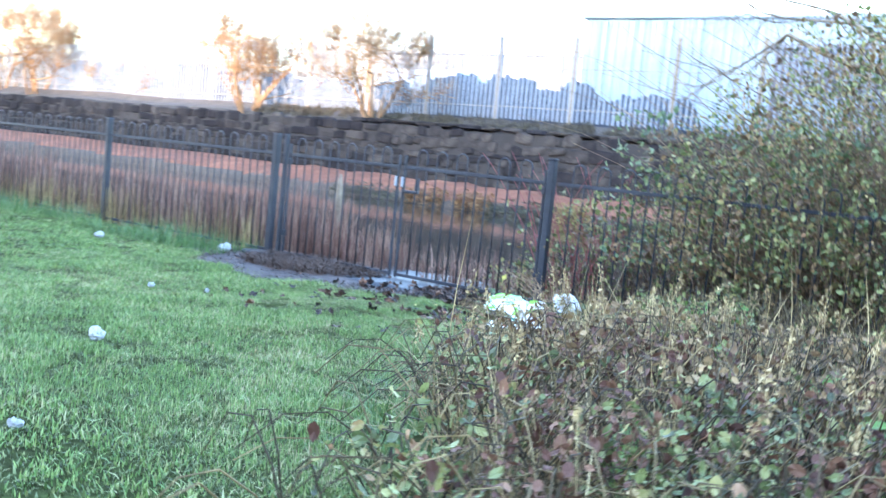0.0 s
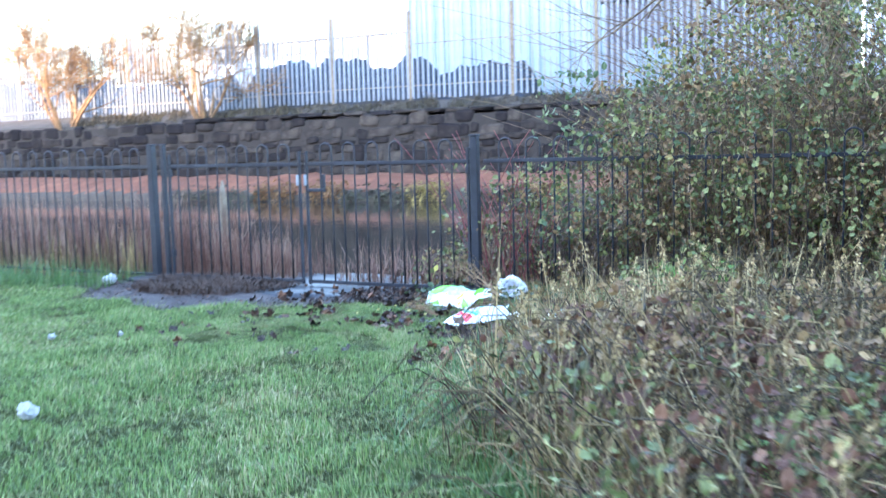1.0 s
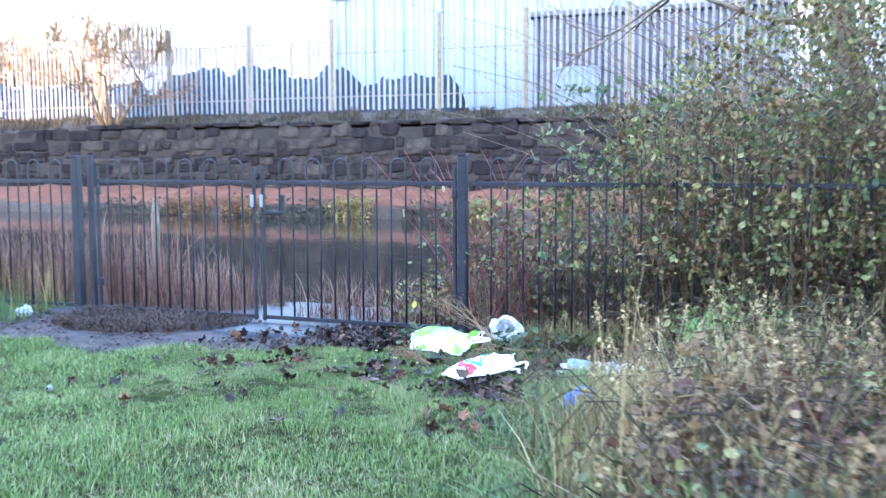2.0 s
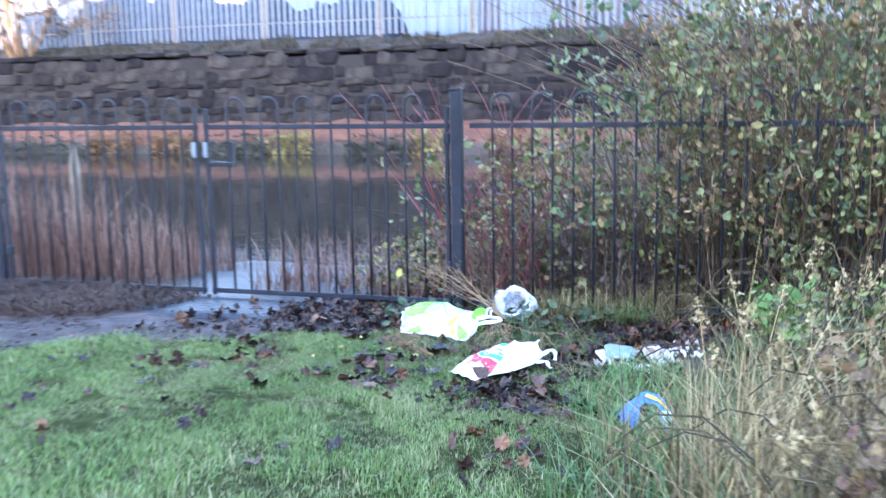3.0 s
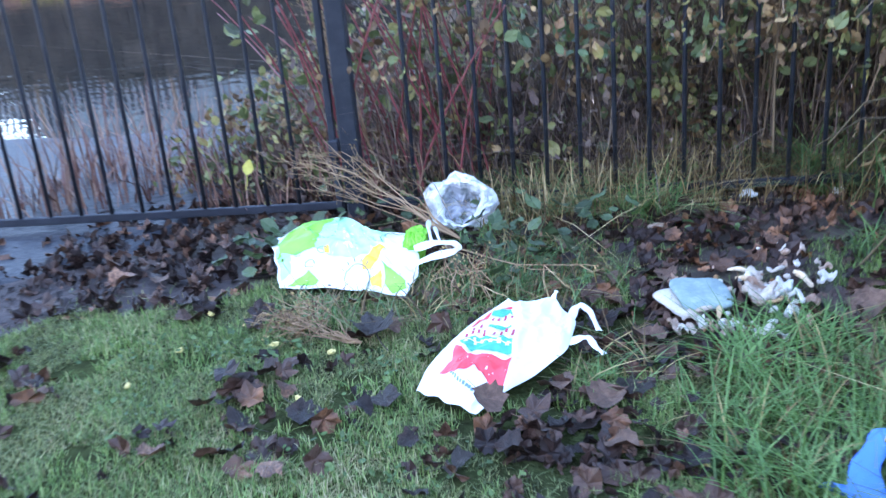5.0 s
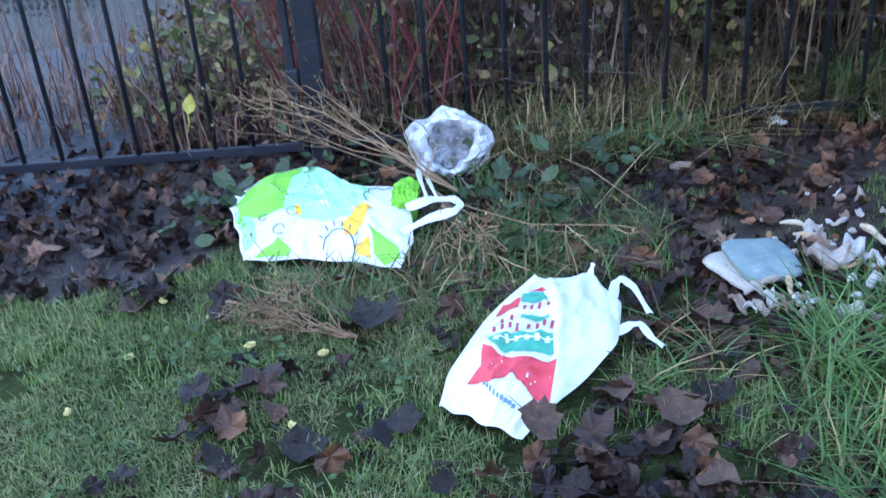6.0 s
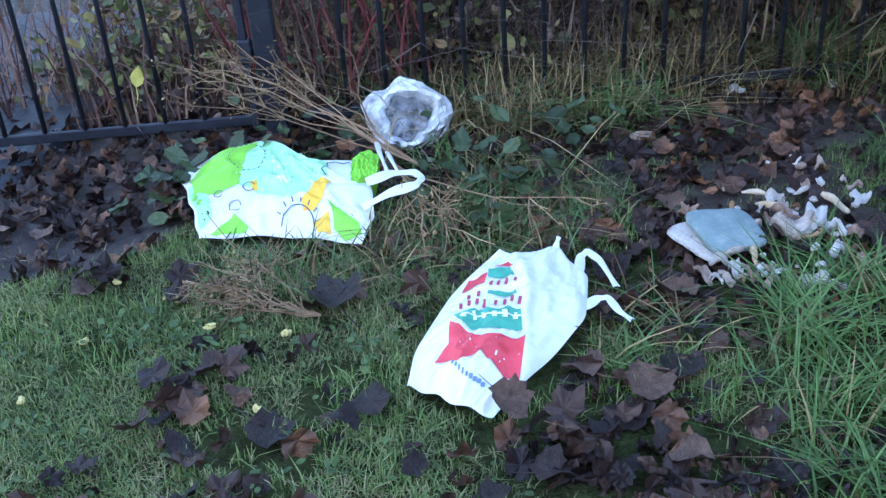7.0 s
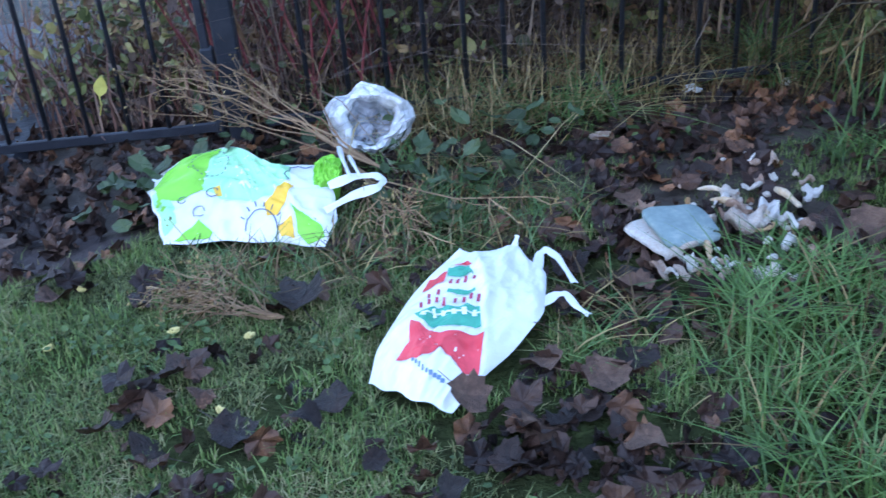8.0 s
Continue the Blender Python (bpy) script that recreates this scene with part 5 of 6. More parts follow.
dead_plant((0.36, -0.4, 0.06), (-0.05, -0.08, 0.15), 0.17, 10, 501, "dead branching flower stalks lying across the bags", 0.24)
dead_plant((0.3, -0.38, 0.06), (0.5, -0.8, 0.03), 0.03, 5, 502, "dead straw stalks bent over the grass", 0.2)
dead_plant((0.14, -0.95, 0.02), (-0.08, -0.9, 0.03), 0.05, 9, 503, "dry twiggy stalk lying on the grass", 0.35)
dead_plant((0.05, 0.25, 0.0), (-0.15, 0.2, 0.5), 0.35, 9, 504, "dead branching flower stalks by the gate post", 0.5)

# ---- carrier bags and litter ----
M_PLASTIC = material("white_plastic_film", [(0.2, (0.7, 0.74, 0.76)), (0.5, (0.78, 0.82, 0.83)), (0.85, (0.84, 0.87, 0.87))], 0.35, 3, bump=0.5, bump_scale=14, trans=0.12)
M_CLEAR = material("thin_clear_film", [(0.15, (0.78, 0.84, 0.9)), (0.5, (0.87, 0.91, 0.94)), (0.85, (0.92, 0.94, 0.95))], 0.25, 14, bump=0.5, bump_scale=24, trans=0.1)
# Same film, coloured darker and bluer to paint the shade inside the mouth.
M_INNER = material("thin_clear_film_shaded", [(0.15, (0.6, 0.68, 0.8)), (0.5, (0.75, 0.8, 0.88)), (0.85, (0.85, 0.89, 0.93))], 0.25, 12, bump=0.5, bump_scale=24, trans=0.1)


def ink(name, c):
    return material(name, [(0.2, tuple(0.85 * v for v in c)), (0.8, tuple(min(1, 1.1 * v) for v in c))], 0.4, 20, bump=0.2, bump_scale=18)


I_GREEN, I_PALEGREEN, I_YELLOW, I_NAVY = ink("green_print", (0.2, 0.62, 0.06)), ink("pale_green_print", (0.42, 0.78, 0.5)), ink("yellow_print", (0.85, 0.5, 0.05)), ink("dark_blue_print", (0.05, 0.08, 0.16))
I_WASH, I_SLATE = ink("washed_green_print", (0.34, 0.76, 0.42)), ink("slate_print", (0.12, 0.22, 0.34))
I_RED, I_TEAL, I_MAROON, I_BLUE = ink("red_print", (0.72, 0.06, 0.08)), ink("teal_print", (0.03, 0.36, 0.24)), ink("dark_red_print", (0.4, 0.05, 0.1)), ink("blue_print", (0.05, 0.2, 0.7))


class Bag:
    """A crumpled bag: a puffed sheet of film between four edges, a slack underside, and prints laid on it by (u, v)."""

    def __init__(self, low, top, left, right, puff, seed, folds=()):
        self.edges = [np.array(e, float) for e in (low, top, left, right)]
        self.puff, self.seed, self.folds = puff, seed, folds

    def along(self, k, t):
        p = self.edges[k]
        d = np.r_[0, np.cumsum(np.linalg.norm(np.diff(p, axis=0), axis=1))]
        q = np.linspace(0, 1, 61)
        line = np.stack([np.interp(q, d / d[-1], p[:, c]) for c in range(3)], -1)
        for _ in range(14):
            line[1:-1] = (line[:-2] + 2 * line[1:-1] + line[2:]) / 4
        bow = 0.004 * np.sin(np.pi * q) ** 0.3 * np.sin(17 * q + 3 * k + self.seed)
        line = line + bow[:, None] * np.array([0.5, 0.8, 0.3])
        return np.stack([np.interp(t, q, line[:, c]) for c in range(3)], -1)

    def sheet(self, u, v):
        a, b, c, d = self.edges
        uu, vv = u[..., None], v[..., None]
        flat = (1 - uu) * (1 - vv) * a[0] + uu * (1 - vv) * a[-1] + (1 - uu) * vv * b[0] + uu * vv * b[-1]
        return (1 - vv) * self.along(0, u) + vv * self.along(1, u) + (1 - uu) * self.along(2, v) + uu * self.along(3, v) - flat

    def swell(self, u, v):
        return np.clip(np.sin(np.pi * u), 0, 1) ** 0.55 * np.clip(np.sin(np.pi * v), 0, 1) ** 0.55

    def at(self, u, v, lift=0.0):
        u, v = np.asarray(u, float), np.asarray(v, float)
        w = self.swell(u, v)
        x, y = 0.45 * u, 0.32 * v
        h = self.puff * w * (0.75 + 0.6 * (vn(x, y, 0.12, self.seed) - 0.4))
        h = h - w ** 0.5 * (0.035 * np.abs(vn(x + 0.3 * y, y, 0.055, self.seed + 1) - 0.5) + 0.016 * np.abs(vn(x - 0.6 * y, y, 0.024, self.seed + 2) - 0.5))
        for (u0, v0), (u1, v1), high, wide in self.folds:
            du, dv = u1 - u0, v1 - v0
            n = math.hypot(du, dv)
            off = ((u - u0) * dv - (v - v0) * du) / n
            h = h + high * np.exp(-((off / wide) ** 2)) * w ** 0.5
        return self.sheet(u, v) + (h + lift)[..., None] * np.array([0.0, -0.35, 0.937])

    def body(self, name, mat, parent):
        u, v = np.meshgrid(np.linspace(0, 1, 70), np.linspace(0, 1, 50), indexing="ij")
        p = self.at(u, v)
        q = self.sheet(u, v)
        w = self.swell(u, v)
        q[..., 2] = q[..., 2] * (1 - w) + w * 0.012
        f = grid_faces(70, 50)
        self.put(Geo().add(p, f).add(q, f[:, ::-1]), name, mat, parent, True)

    def put(self, g, name, mat, parent, smooth, label=""):
        for a in g.v:
            a -= np.array(parent.location)
        g.obj(name, mat, parent, smooth, label)

    def patch(self, name, pts, mat, parent, label="", lift=0.0022):
        """A printed patch with a star-shaped outline."""
        p = np.array(pts, float)
        e = np.concatenate([a + (b - a) * np.linspace(0, 1, 9)[:-1, None] for a, b in zip(p, np.roll(p, -1, 0))])
        c, n = p.mean(0), len(e)
        uv = np.concatenate([c + (e - c) * q for q in np.linspace(0.03, 1, 12)])
        uv = np.clip(uv, 0.0, 1.0)
        k, k2 = np.arange(n), (np.arange(n) + 1) % n
        f = np.concatenate([np.r_[np.c_[r * n + k, (r + 1) * n + k, (r + 1) * n + k2], np.c_[r * n + k, (r + 1) * n + k2, r * n + k2]] for r in range(11)])
        self.put(Geo().add(self.at(uv[:, 0], uv[:, 1], lift), f), name, mat, parent, True, label)

    def line(self, name, pts, width, mat, parent, lift=0.0032):
        p = np.array(pts, float)
        q = np.linspace(0, len(p) - 1, 8 * len(p))
        c = np.stack([np.interp(q, np.arange(len(p)), p[:, k]) for k in range(2)], 1)
        mid = self.at(c[:, 0], c[:, 1], lift)
        d = np.gradient(mid, axis=0)
        d /= np.linalg.norm(d, axis=1)[:, None] + 1e-9
        side = np.cross(d, [0.0, -0.35, 0.937]) * width / 2
        self.put(Geo().add(np.stack([mid - side, mid + side], 1), grid_faces(len(q), 2)), name, mat, parent, False)


def ribbon(pts, width, twist, parent, name, mat):
    """A strip of film through the air, such as a handle."""
    p = np.array(pts, float)
    q = np.linspace(0, len(p) - 1, 9 * len(p))
    c = np.stack([np.interp(q, np.arange(len(p)), p[:, k]) for k in range(3)], 1)
    for _ in range(3):
        c[1:-1] = (c[:-2] + c[1:-1] * 2 + c[2:]) / 4
    d = np.gradient(c, axis=0)
    d /= np.linalg.norm(d, axis=1)[:, None]
    up = np.array([0, 0, 1.0]) * math.cos(twist) + np.array([0.6, -0.8, 0]) * math.sin(twist)
    s = np.cross(d, up)
    s /= np.linalg.norm(s, axis=1)[:, None] + 1e-9
    w = width / 2 * (0.85 + 0.25 * np.sin(q * 3.1))[:, None]
    nrm = np.cross(s, d) * 0.0025
    rows = np.stack([c - s * w, c + nrm, c + s * w], 1)
    base = np.array(parent.location)
    Geo().add(rows - base, grid_faces(len(q), 3)).obj(name, mat, parent, True)


def green_bag():
    b = empty("carrier_bag", (0.04, -0.55, 0.0), "white carrier bag with green and yellow print on grass", "carrier bag", "carrier bags")
    g = Bag([(-0.144, -0.593, 0.02), (0.042, -0.617, 0.02), (0.217, -0.685, 0.02)], [(-0.196, -0.432, 0.1), (-0.098, -0.344, 0.12), (-0.008, -0.293, 0.12), (0.123, -0.456, 0.12), (0.224, -0.434, 0.1)], [(-0.144, -0.593, 0.02), (-0.162, -0.524, 0.06), (-0.196, -0.432, 0.1)], [(0.217, -0.685, 0.02), (0.251, -0.613, 0.05), (0.242, -0.531, 0.08), (0.224, -0.434, 0.1)], 0.055, 71, [((0.0, 0.75), (0.5, 0.45), 0.01, 0.06), ((0.5, 0.45), (1.0, 0.6), 0.008, 0.05), ((0.75, 0.0), (0.8, 1.0), 0.01, 0.03)])
    g.body("film", M_PLASTIC, b)
    g.patch("green_panel", [(0.03, 0.82), (0.2, 0.97), (0.36, 0.99), (0.41, 0.99), (0.33, 0.8), (0.27, 0.46), (0.14, 0.44), (0.04, 0.62)], I_GREEN, b, "bright green printed panel")
    g.patch("green_strip", [(0.01, 0.72), (0.1, 0.66), (0.1, 0.25), (0.02, 0.12)], I_WASH, b, "washed pale green printed strip", 0.0012)
    g.patch("green_corner", [(0.06, 0.03), (0.23, 0.2), (0.3, 0.06), (0.28, 0.02)], I_GREEN, b, "green printed corner")
    g.patch("yellow_panel", [(0.6, 0.32), (0.77, 0.63), (0.82, 0.62), (0.75, 0.43), (0.68, 0.22), (0.62, 0.2)], I_YELLOW, b, "orange-yellow printed shape")
    g.patch("yellow_patch", [(0.69, 0.12), (0.77, 0.22), (0.81, 0.04), (0.72, 0.04)], I_YELLOW, b, "orange-yellow printed shape")
    g.patch("green_end", [(0.76, 0.38), (0.84, 0.28), (0.95, 0.16), (0.98, 0.09), (0.9, 0.02), (0.82, 0.09)], I_GREEN, b, "bright green printed end")
    g.patch("pale_panel", [(0.53, 0.3), (0.53, 0.98), (0.7, 0.98), (0.85, 0.96), (0.82, 0.72), (0.66, 0.44)], I_WASH, b, "washed pale green print", 0.0012)
    g.patch("washed_panel", [(0.36, 0.98), (0.53, 0.98), (0.53, 0.3), (0.36, 0.32), (0.26, 0.46), (0.33, 0.8)], I_WASH, b, "washed pale green print", 0.0012)
    for u, v, du in ((0.68, 0.9, 0.05), (0.7, 0.8, 0.05), (0.58, 0.75, 0.04), (0.59, 0.68, 0.04), (0.53, 0.55, 0.04), (0.54, 0.47, 0.04)):
        g.line("lettering_bar", [(u, v + 0.04), (u + 0.01, v - 0.03)], 0.009, I_PALEGREEN, b)
        g.line("lettering_bar", [(u, v), (u + du, v)], 0.007, I_PALEGREEN, b)
    for u, v in ((0.02, 0.5), (0.035, 0.58), (0.03, 0.42)):
        g.line("lettering_bar", [(u, v), (u + 0.03, v + 0.05)], 0.008, I_GREEN, b)
    for k in range(22):
        t = 2 * math.pi * k / 22
        g.line("dash", [(0.335 + 0.09 * math.cos(t + q), 0.78 + 0.19 * math.sin(t + q)) for q in (0, 0.14)], 0.0025, I_NAVY, b)
    g.line("sun_outline", [(0.6 + 0.095 * math.cos(t), 0.05 + 0.2 * math.sin(t)) for t in np.linspace(0.0, 3.14, 14)], 0.0028, I_NAVY, b)
    for t in np.linspace(0.35, 2.8, 7):
        g.line("sun_ray", [(0.6 + q * math.cos(t), 0.05 + 2.1 * q * math.sin(t)) for q in (0.108, 0.135)], 0.0028, I_NAVY, b)
    g.line("cloud_outline", [(0.81, 0.7), (0.8, 0.78), (0.83, 0.82), (0.84, 0.92), (0.88, 0.94), (0.91, 0.9), (0.94, 0.91)], 0.0028, I_NAVY, b)
    for u, v, q in ((0.15, 0.44, 0.022), (0.31, 0.4, 0.03), (0.23, 0.27, 0.03)):
        g.line("printed_ring", [(u + q * math.cos(t), v + 1.5 * q * math.sin(t)) for t in np.linspace(0, 5.6, 12)], 0.0022, I_NAVY, b)
    g.patch("yellow_spot", [(0.32, 0.45), (0.355, 0.45), (0.355, 0.36), (0.325, 0.36)], I_YELLOW, b, "small yellow printed spot")
    crush = Bag([(0.2, -0.53, 0.1), (0.26, -0.53, 0.11)], [(0.205, -0.47, 0.125), (0.235, -0.44, 0.13), (0.268, -0.46, 0.125)], [(0.2, -0.53, 0.1), (0.205, -0.47, 0.125)], [(0.26, -0.53, 0.11), (0.268, -0.46, 0.125)], 0.02, 75)
    crush.body("gathered_neck", I_GREEN, b)
    ribbon([(0.235, -0.55, 0.1), (0.29, -0.535, 0.11), (0.345, -0.53, 0.105), (0.358, -0.555, 0.1), (0.345, -0.585, 0.1), (0.29, -0.6, 0.095), (0.225, -0.63, 0.08)], 0.022, 0.7, b, "handle", M_PLASTIC)
    ribbon([(0.262, -0.37, 0.115), (0.268, -0.46, 0.13), (0.285, -0.55, 0.118)], 0.014, 0.6, b, "handle", M_PLASTIC)
    ribbon([(0.285, -0.44, 0.12), (0.295, -0.5, 0.125), (0.308, -0.55, 0.115)], 0.012, 0.6, b, "handle", M_PLASTIC)


def red_bag():
    b = empty("carrier_bag", (0.48, -1.07, 0.0), "white carrier bag with red and green print on grass", "carrier bag", "carrier bags")
    g = Bag([(0.296, -1.194, 0.02), (0.36, -1.255, 0.03), (0.431, -1.3, 0.02)], [(0.496, -0.862, 0.08), (0.52, -0.885, 0.075), (0.555, -0.884, 0.08), (0.605, -0.882, 0.085), (0.653, -0.948, 0.05)], [(0.296, -1.194, 0.02), (0.315, -1.114, 0.035), (0.392, -0.979, 0.06), (0.496, -0.862, 0.08)], [(0.431, -1.3, 0.02), (0.467, -1.259, 0.03), (0.565, -1.147, 0.03), (0.63, -1.066, 0.04), (0.653, -0.948, 0.05)], 0.05, 83, [((0.17, 1.0), (0.78, 0.42), 0.016, 0.035), ((0.5, 0.0), (0.2, 0.6), 0.006, 0.05)])
    g.body("film", M_PLASTIC, b)
    g.patch("red_panel", [(0.18, 0.37), (0.47, 0.3), (0.78, 0.41), (0.97, 0.2), (0.86, 0.18), (0.59, 0.24), (0.46, 0.15), (0.25, 0.14), (0.29, 0.25)], I_RED, b, "bright red printed panel")
    g.patch("teal_basket", [(0.18, 0.41), (0.39, 0.48), (0.62, 0.52), (0.72, 0.44), (0.45, 0.33), (0.3, 0.36)], I_TEAL, b, "dark green printed basket")
    for k in range(6):
        g.line("basket_line", [(0.25 + 0.07 * k, 0.42 + 0.015 * k), (0.29 + 0.07 * k, 0.385 + 0.015 * k)], 0.009, M_PLASTIC, b, 0.0035)
    g.line("basket_rim", [(0.24, 0.4), (0.45, 0.44), (0.66, 0.485)], 0.004, M_PLASTIC, b, 0.0042)
    g.patch("red_hat", [(0.03, 0.71), (0.17, 0.73), (0.22, 0.65), (0.08, 0.61)], I_RED, b, "bright red printed patch")
    g.patch("teal_band", [(0.13, 0.78), (0.29, 0.8), (0.39, 0.72), (0.2, 0.7)], I_TEAL, b, "dark green printed band")
    g.patch("red_tip", [(0.15, 0.81), (0.22, 0.87), (0.31, 0.81)], I_RED, b, "bright red printed tip")
    g.patch("teal_strip", [(0.3, 0.6), (0.49, 0.62), (0.52, 0.59), (0.32, 0.57)], I_TEAL, b, "dark green printed band")
    for u, v in ((0.26, 0.655), (0.31, 0.662), (0.36, 0.67), (0.42, 0.68), (0.4, 0.535), (0.46, 0.545), (0.51, 0.552), (0.56, 0.56), (0.16, 0.49), (0.22, 0.5), (0.28, 0.505), (0.34, 0.5), (0.18, 0.55), (0.24, 0.57)):
        g.line("lettering_bar", [(u, v + 0.02), (u + 0.025, v - 0.02)], 0.006, I_MAROON, b, 0.0035)
    for k in range(9):
        u = 0.42 + 0.042 * k
        v = 0.14 - 0.12 * (u - 0.42)
        g.line("lettering_bar", [(u, v + 0.008), (u + 0.012, v - 0.01)], 0.004 + 0.003 * (k > 4), I_SLATE, b, 0.0035)
    ribbon([(0.64, -0.925, 0.045), (0.655, -0.87, 0.05), (0.672, -0.852, 0.05), (0.69, -0.885, 0.045), (0.705, -0.97, 0.035)], 0.02, 0.5, b, "handle", M_PLASTIC)
    ribbon([(0.63, -1.035, 0.04), (0.66, -1.01, 0.04), (0.68, -1.01, 0.04), (0.69, -1.05, 0.035), (0.71, -1.078, 0.03)], 0.018, 0.5, b, "handle", M_PLASTIC)
    ribbon([(0.598, -0.9, 0.08), (0.606, -0.88, 0.09), (0.612, -0.865, 0.095)], 0.012, 0.4, b, "torn_corner", M_PLASTIC)


def thin_film(mat, milky):
    """Clear thin plastic: partly seen through, milky in its folds."""
    n, l = mat.node_tree.nodes, mat.node_tree.links
    out = n["Material Output"]
    last = out.inputs["Surface"].links[0].from_socket
    clear = n.new("ShaderNodeBsdfTransparent")
    tc, noise, ramp = n.new("ShaderNodeTexCoord"), n.new("ShaderNodeTexNoise"), n.new("ShaderNodeMapRange")
    noise.inputs["Scale"].default_value = 26
    ramp.inputs["From Min"].default_value, ramp.inputs["From Max"].default_value = 0.35, 0.6
    ramp.inputs["To Min"].default_value, ramp.inputs["To Max"].default_value = milky
    mix = n.new("ShaderNodeMixShader")
    l.new(tc.outputs["Object"], noise.inputs["Vector"])
    l.new(noise.outputs["Fac"], ramp.inputs["Value"])
    l.new(ramp.outputs["Result"], mix.inputs["Fac"])
    l.new(clear.outputs[0], mix.inputs[1])
    l.new(last, mix.inputs[2])
    l.new(mix.outputs[0], out.inputs["Surface"])


def clear_bag():
    """An open crumpled bag: a broad rim of creased film rolled out round a hollow mouth."""
    c = np.array((0.345, -0.2, 0.105))
    b = empty("plastic_sack", (0.345, -0.2, 0.0), "crumpled open translucent plastic bag leaning on dead stalks", "plastic bag", "carrier bags")
    right, up, out = np.array((1, 0.05, 0)), np.array((0, 0.45, 0.893)), np.array((0, -0.893, 0.45))
    n = 34
    t = np.linspace(0, 2 * np.pi, n + 1)[:-1]
    r = np.random.default_rng(95)
    crown = 0.1 * (1 + 0.1 * np.cos(2 * t) + 0.16 * np.maximum(0, np.cos(2 * (t - 1.75))) ** 9 + 0.12 * np.maximum(0, np.cos(2 * (t + 0.45))) ** 7 + 0.05 * np.sin(5 * t + 1)) * np.where(np.sin(t) < 0, 0.93, 1.0)
    mouth = 0.056 * (1 + 0.1 * np.sin(3 * t + 1) + 0.07 * np.sin(7 * t))
    rows = []
    for f, mix, depth, rough in ((0.02, 0, -0.05, 0.3), (0.35, 0, -0.052, 0.6), (0.7, 0, -0.048, 0.8), (0.92, 0, -0.036, 0.8), (1.0, 0, -0.012, 0.6), (1.0, 0.1, 0.006, 0.8), (1, 0.26, 0.014, 1.2), (1, 0.42, 0.014, 1.6), (1, 0.58, 0.008, 1.6), (1, 0.74, -0.002, 1.6), (1, 0.88, -0.016, 1.3), (1, 1.0, -0.034, 1.0), (1, 0.93, -0.058, 1.0), (1, 0.7, -0.08, 0.8), (1, 0.25, -0.095, 0.5)):
        rad = mouth * f * (1 - mix) + crown * mix
        a = t + rough * 0.012 * np.sin(9 * t + 6 * mix)
        q = np.c_[rad * np.cos(a) - 0.004, rad * np.sin(a)]
        crease = 0.016 * np.sin(6 * t + 5 * mix + 2 * np.sin(3 * t)) * mix + r.normal(0, 0.004, n) + 0.05 * np.abs(vn(q[:, 0] + 3, q[:, 1] + 3, 0.04, 96) - 0.5)
        q = q * (1 + rough * 0.02 * r.normal(0, 1, n))[:, None]
        rows.append(c + q[:, :1] * right + q[:, 1:] * up + (depth + rough * crease)[:, None] * out)
    p = np.stack(rows, 1)
    p = np.concatenate([p, p[:1]]) - np.array(b.location)
    p[..., 2] = np.maximum(p[..., 2], 0.012)
    Geo().add(p[:, :5], grid_faces(n + 1, 5)).obj("inner_film", M_INNER, b, False, "inside of the bag with shade put into its colour")
    Geo().add(p[:, 4:], grid_faces(n + 1, 11)).obj("film", M_CLEAR, b, False)


thin_film(M_CLEAR, (0.6, 0.97))
thin_film(M_INNER, (0.2, 0.75))
green_bag()
red_bag()
clear_bag()


def blue_wrapper():
    b = empty("crisp_wrapper", (1.18, -1.58, float(gz(1.18, -1.58))), "torn shiny blue and yellow plastic wrapper in long grass", "wrapper")
    z0 = float(gz(1.18, -1.58))
    arc = [(1.1, -1.66, 0.02), (1.11, -1.58, 0.07), (1.15, -1.54, 0.1), (1.2, -1.56, 0.09), (1.235, -1.61, 0.07), (1.26, -1.68, 0.02)]
    ribbon([(x, y, z + z0) for x, y, z in arc], 0.062, 0.5, b, "film", I_BLUE)
    ribbon([(x + 0.004, y - 0.006, z + z0 + 0.006) for x, y, z in arc[2:5]], 0.02, 0.5, b, "yellow_stripe", I_YELLOW)
    ribbon([(1.235, -1.62, z0 + 0.075), (1.255, -1.67, z0 + 0.045), (1.275, -1.73, z0 + 0.012)], 0.055, 0.5, b, "white_end", M_PLASTIC)
    ribbon([(1.06, -1.56, z0 + 0.01), (1.08, -1.6, z0 + 0.05), (1.1, -1.65, z0 + 0.02)], 0.05, 0.7, b, "torn_flap", I_BLUE)


blue_wrapper()

# ---- bread ----
M_BREAD = material("stale_bread", [(0.15, (0.46, 0.28, 0.2)), (0.4, (0.66, 0.54, 0.45)), (0.65, (0.76, 0.7, 0.63)), (0.9, (0.84, 0.82, 0.78))], 0.9, 22, rand=0.9, bump=0.7, bump_scale=90)
M_MOULD = material("blue_grey_bread", [(0.3, (0.2, 0.29, 0.29)), (0.55, (0.27, 0.37, 0.37)), (0.72, (0.4, 0.48, 0.46)), (0.88, (0.66, 0.68, 0.64))], 0.9, 5, bump=0.6, bump_scale=90)
M_CRUST = material("bread_crust", [(0.15, (0.34, 0.18, 0.08)), (0.5, (0.55, 0.36, 0.2)), (0.85, (0.72, 0.6, 0.46))], 0.85, 14, rand=0.7, bump=0.5, bump_scale=90)


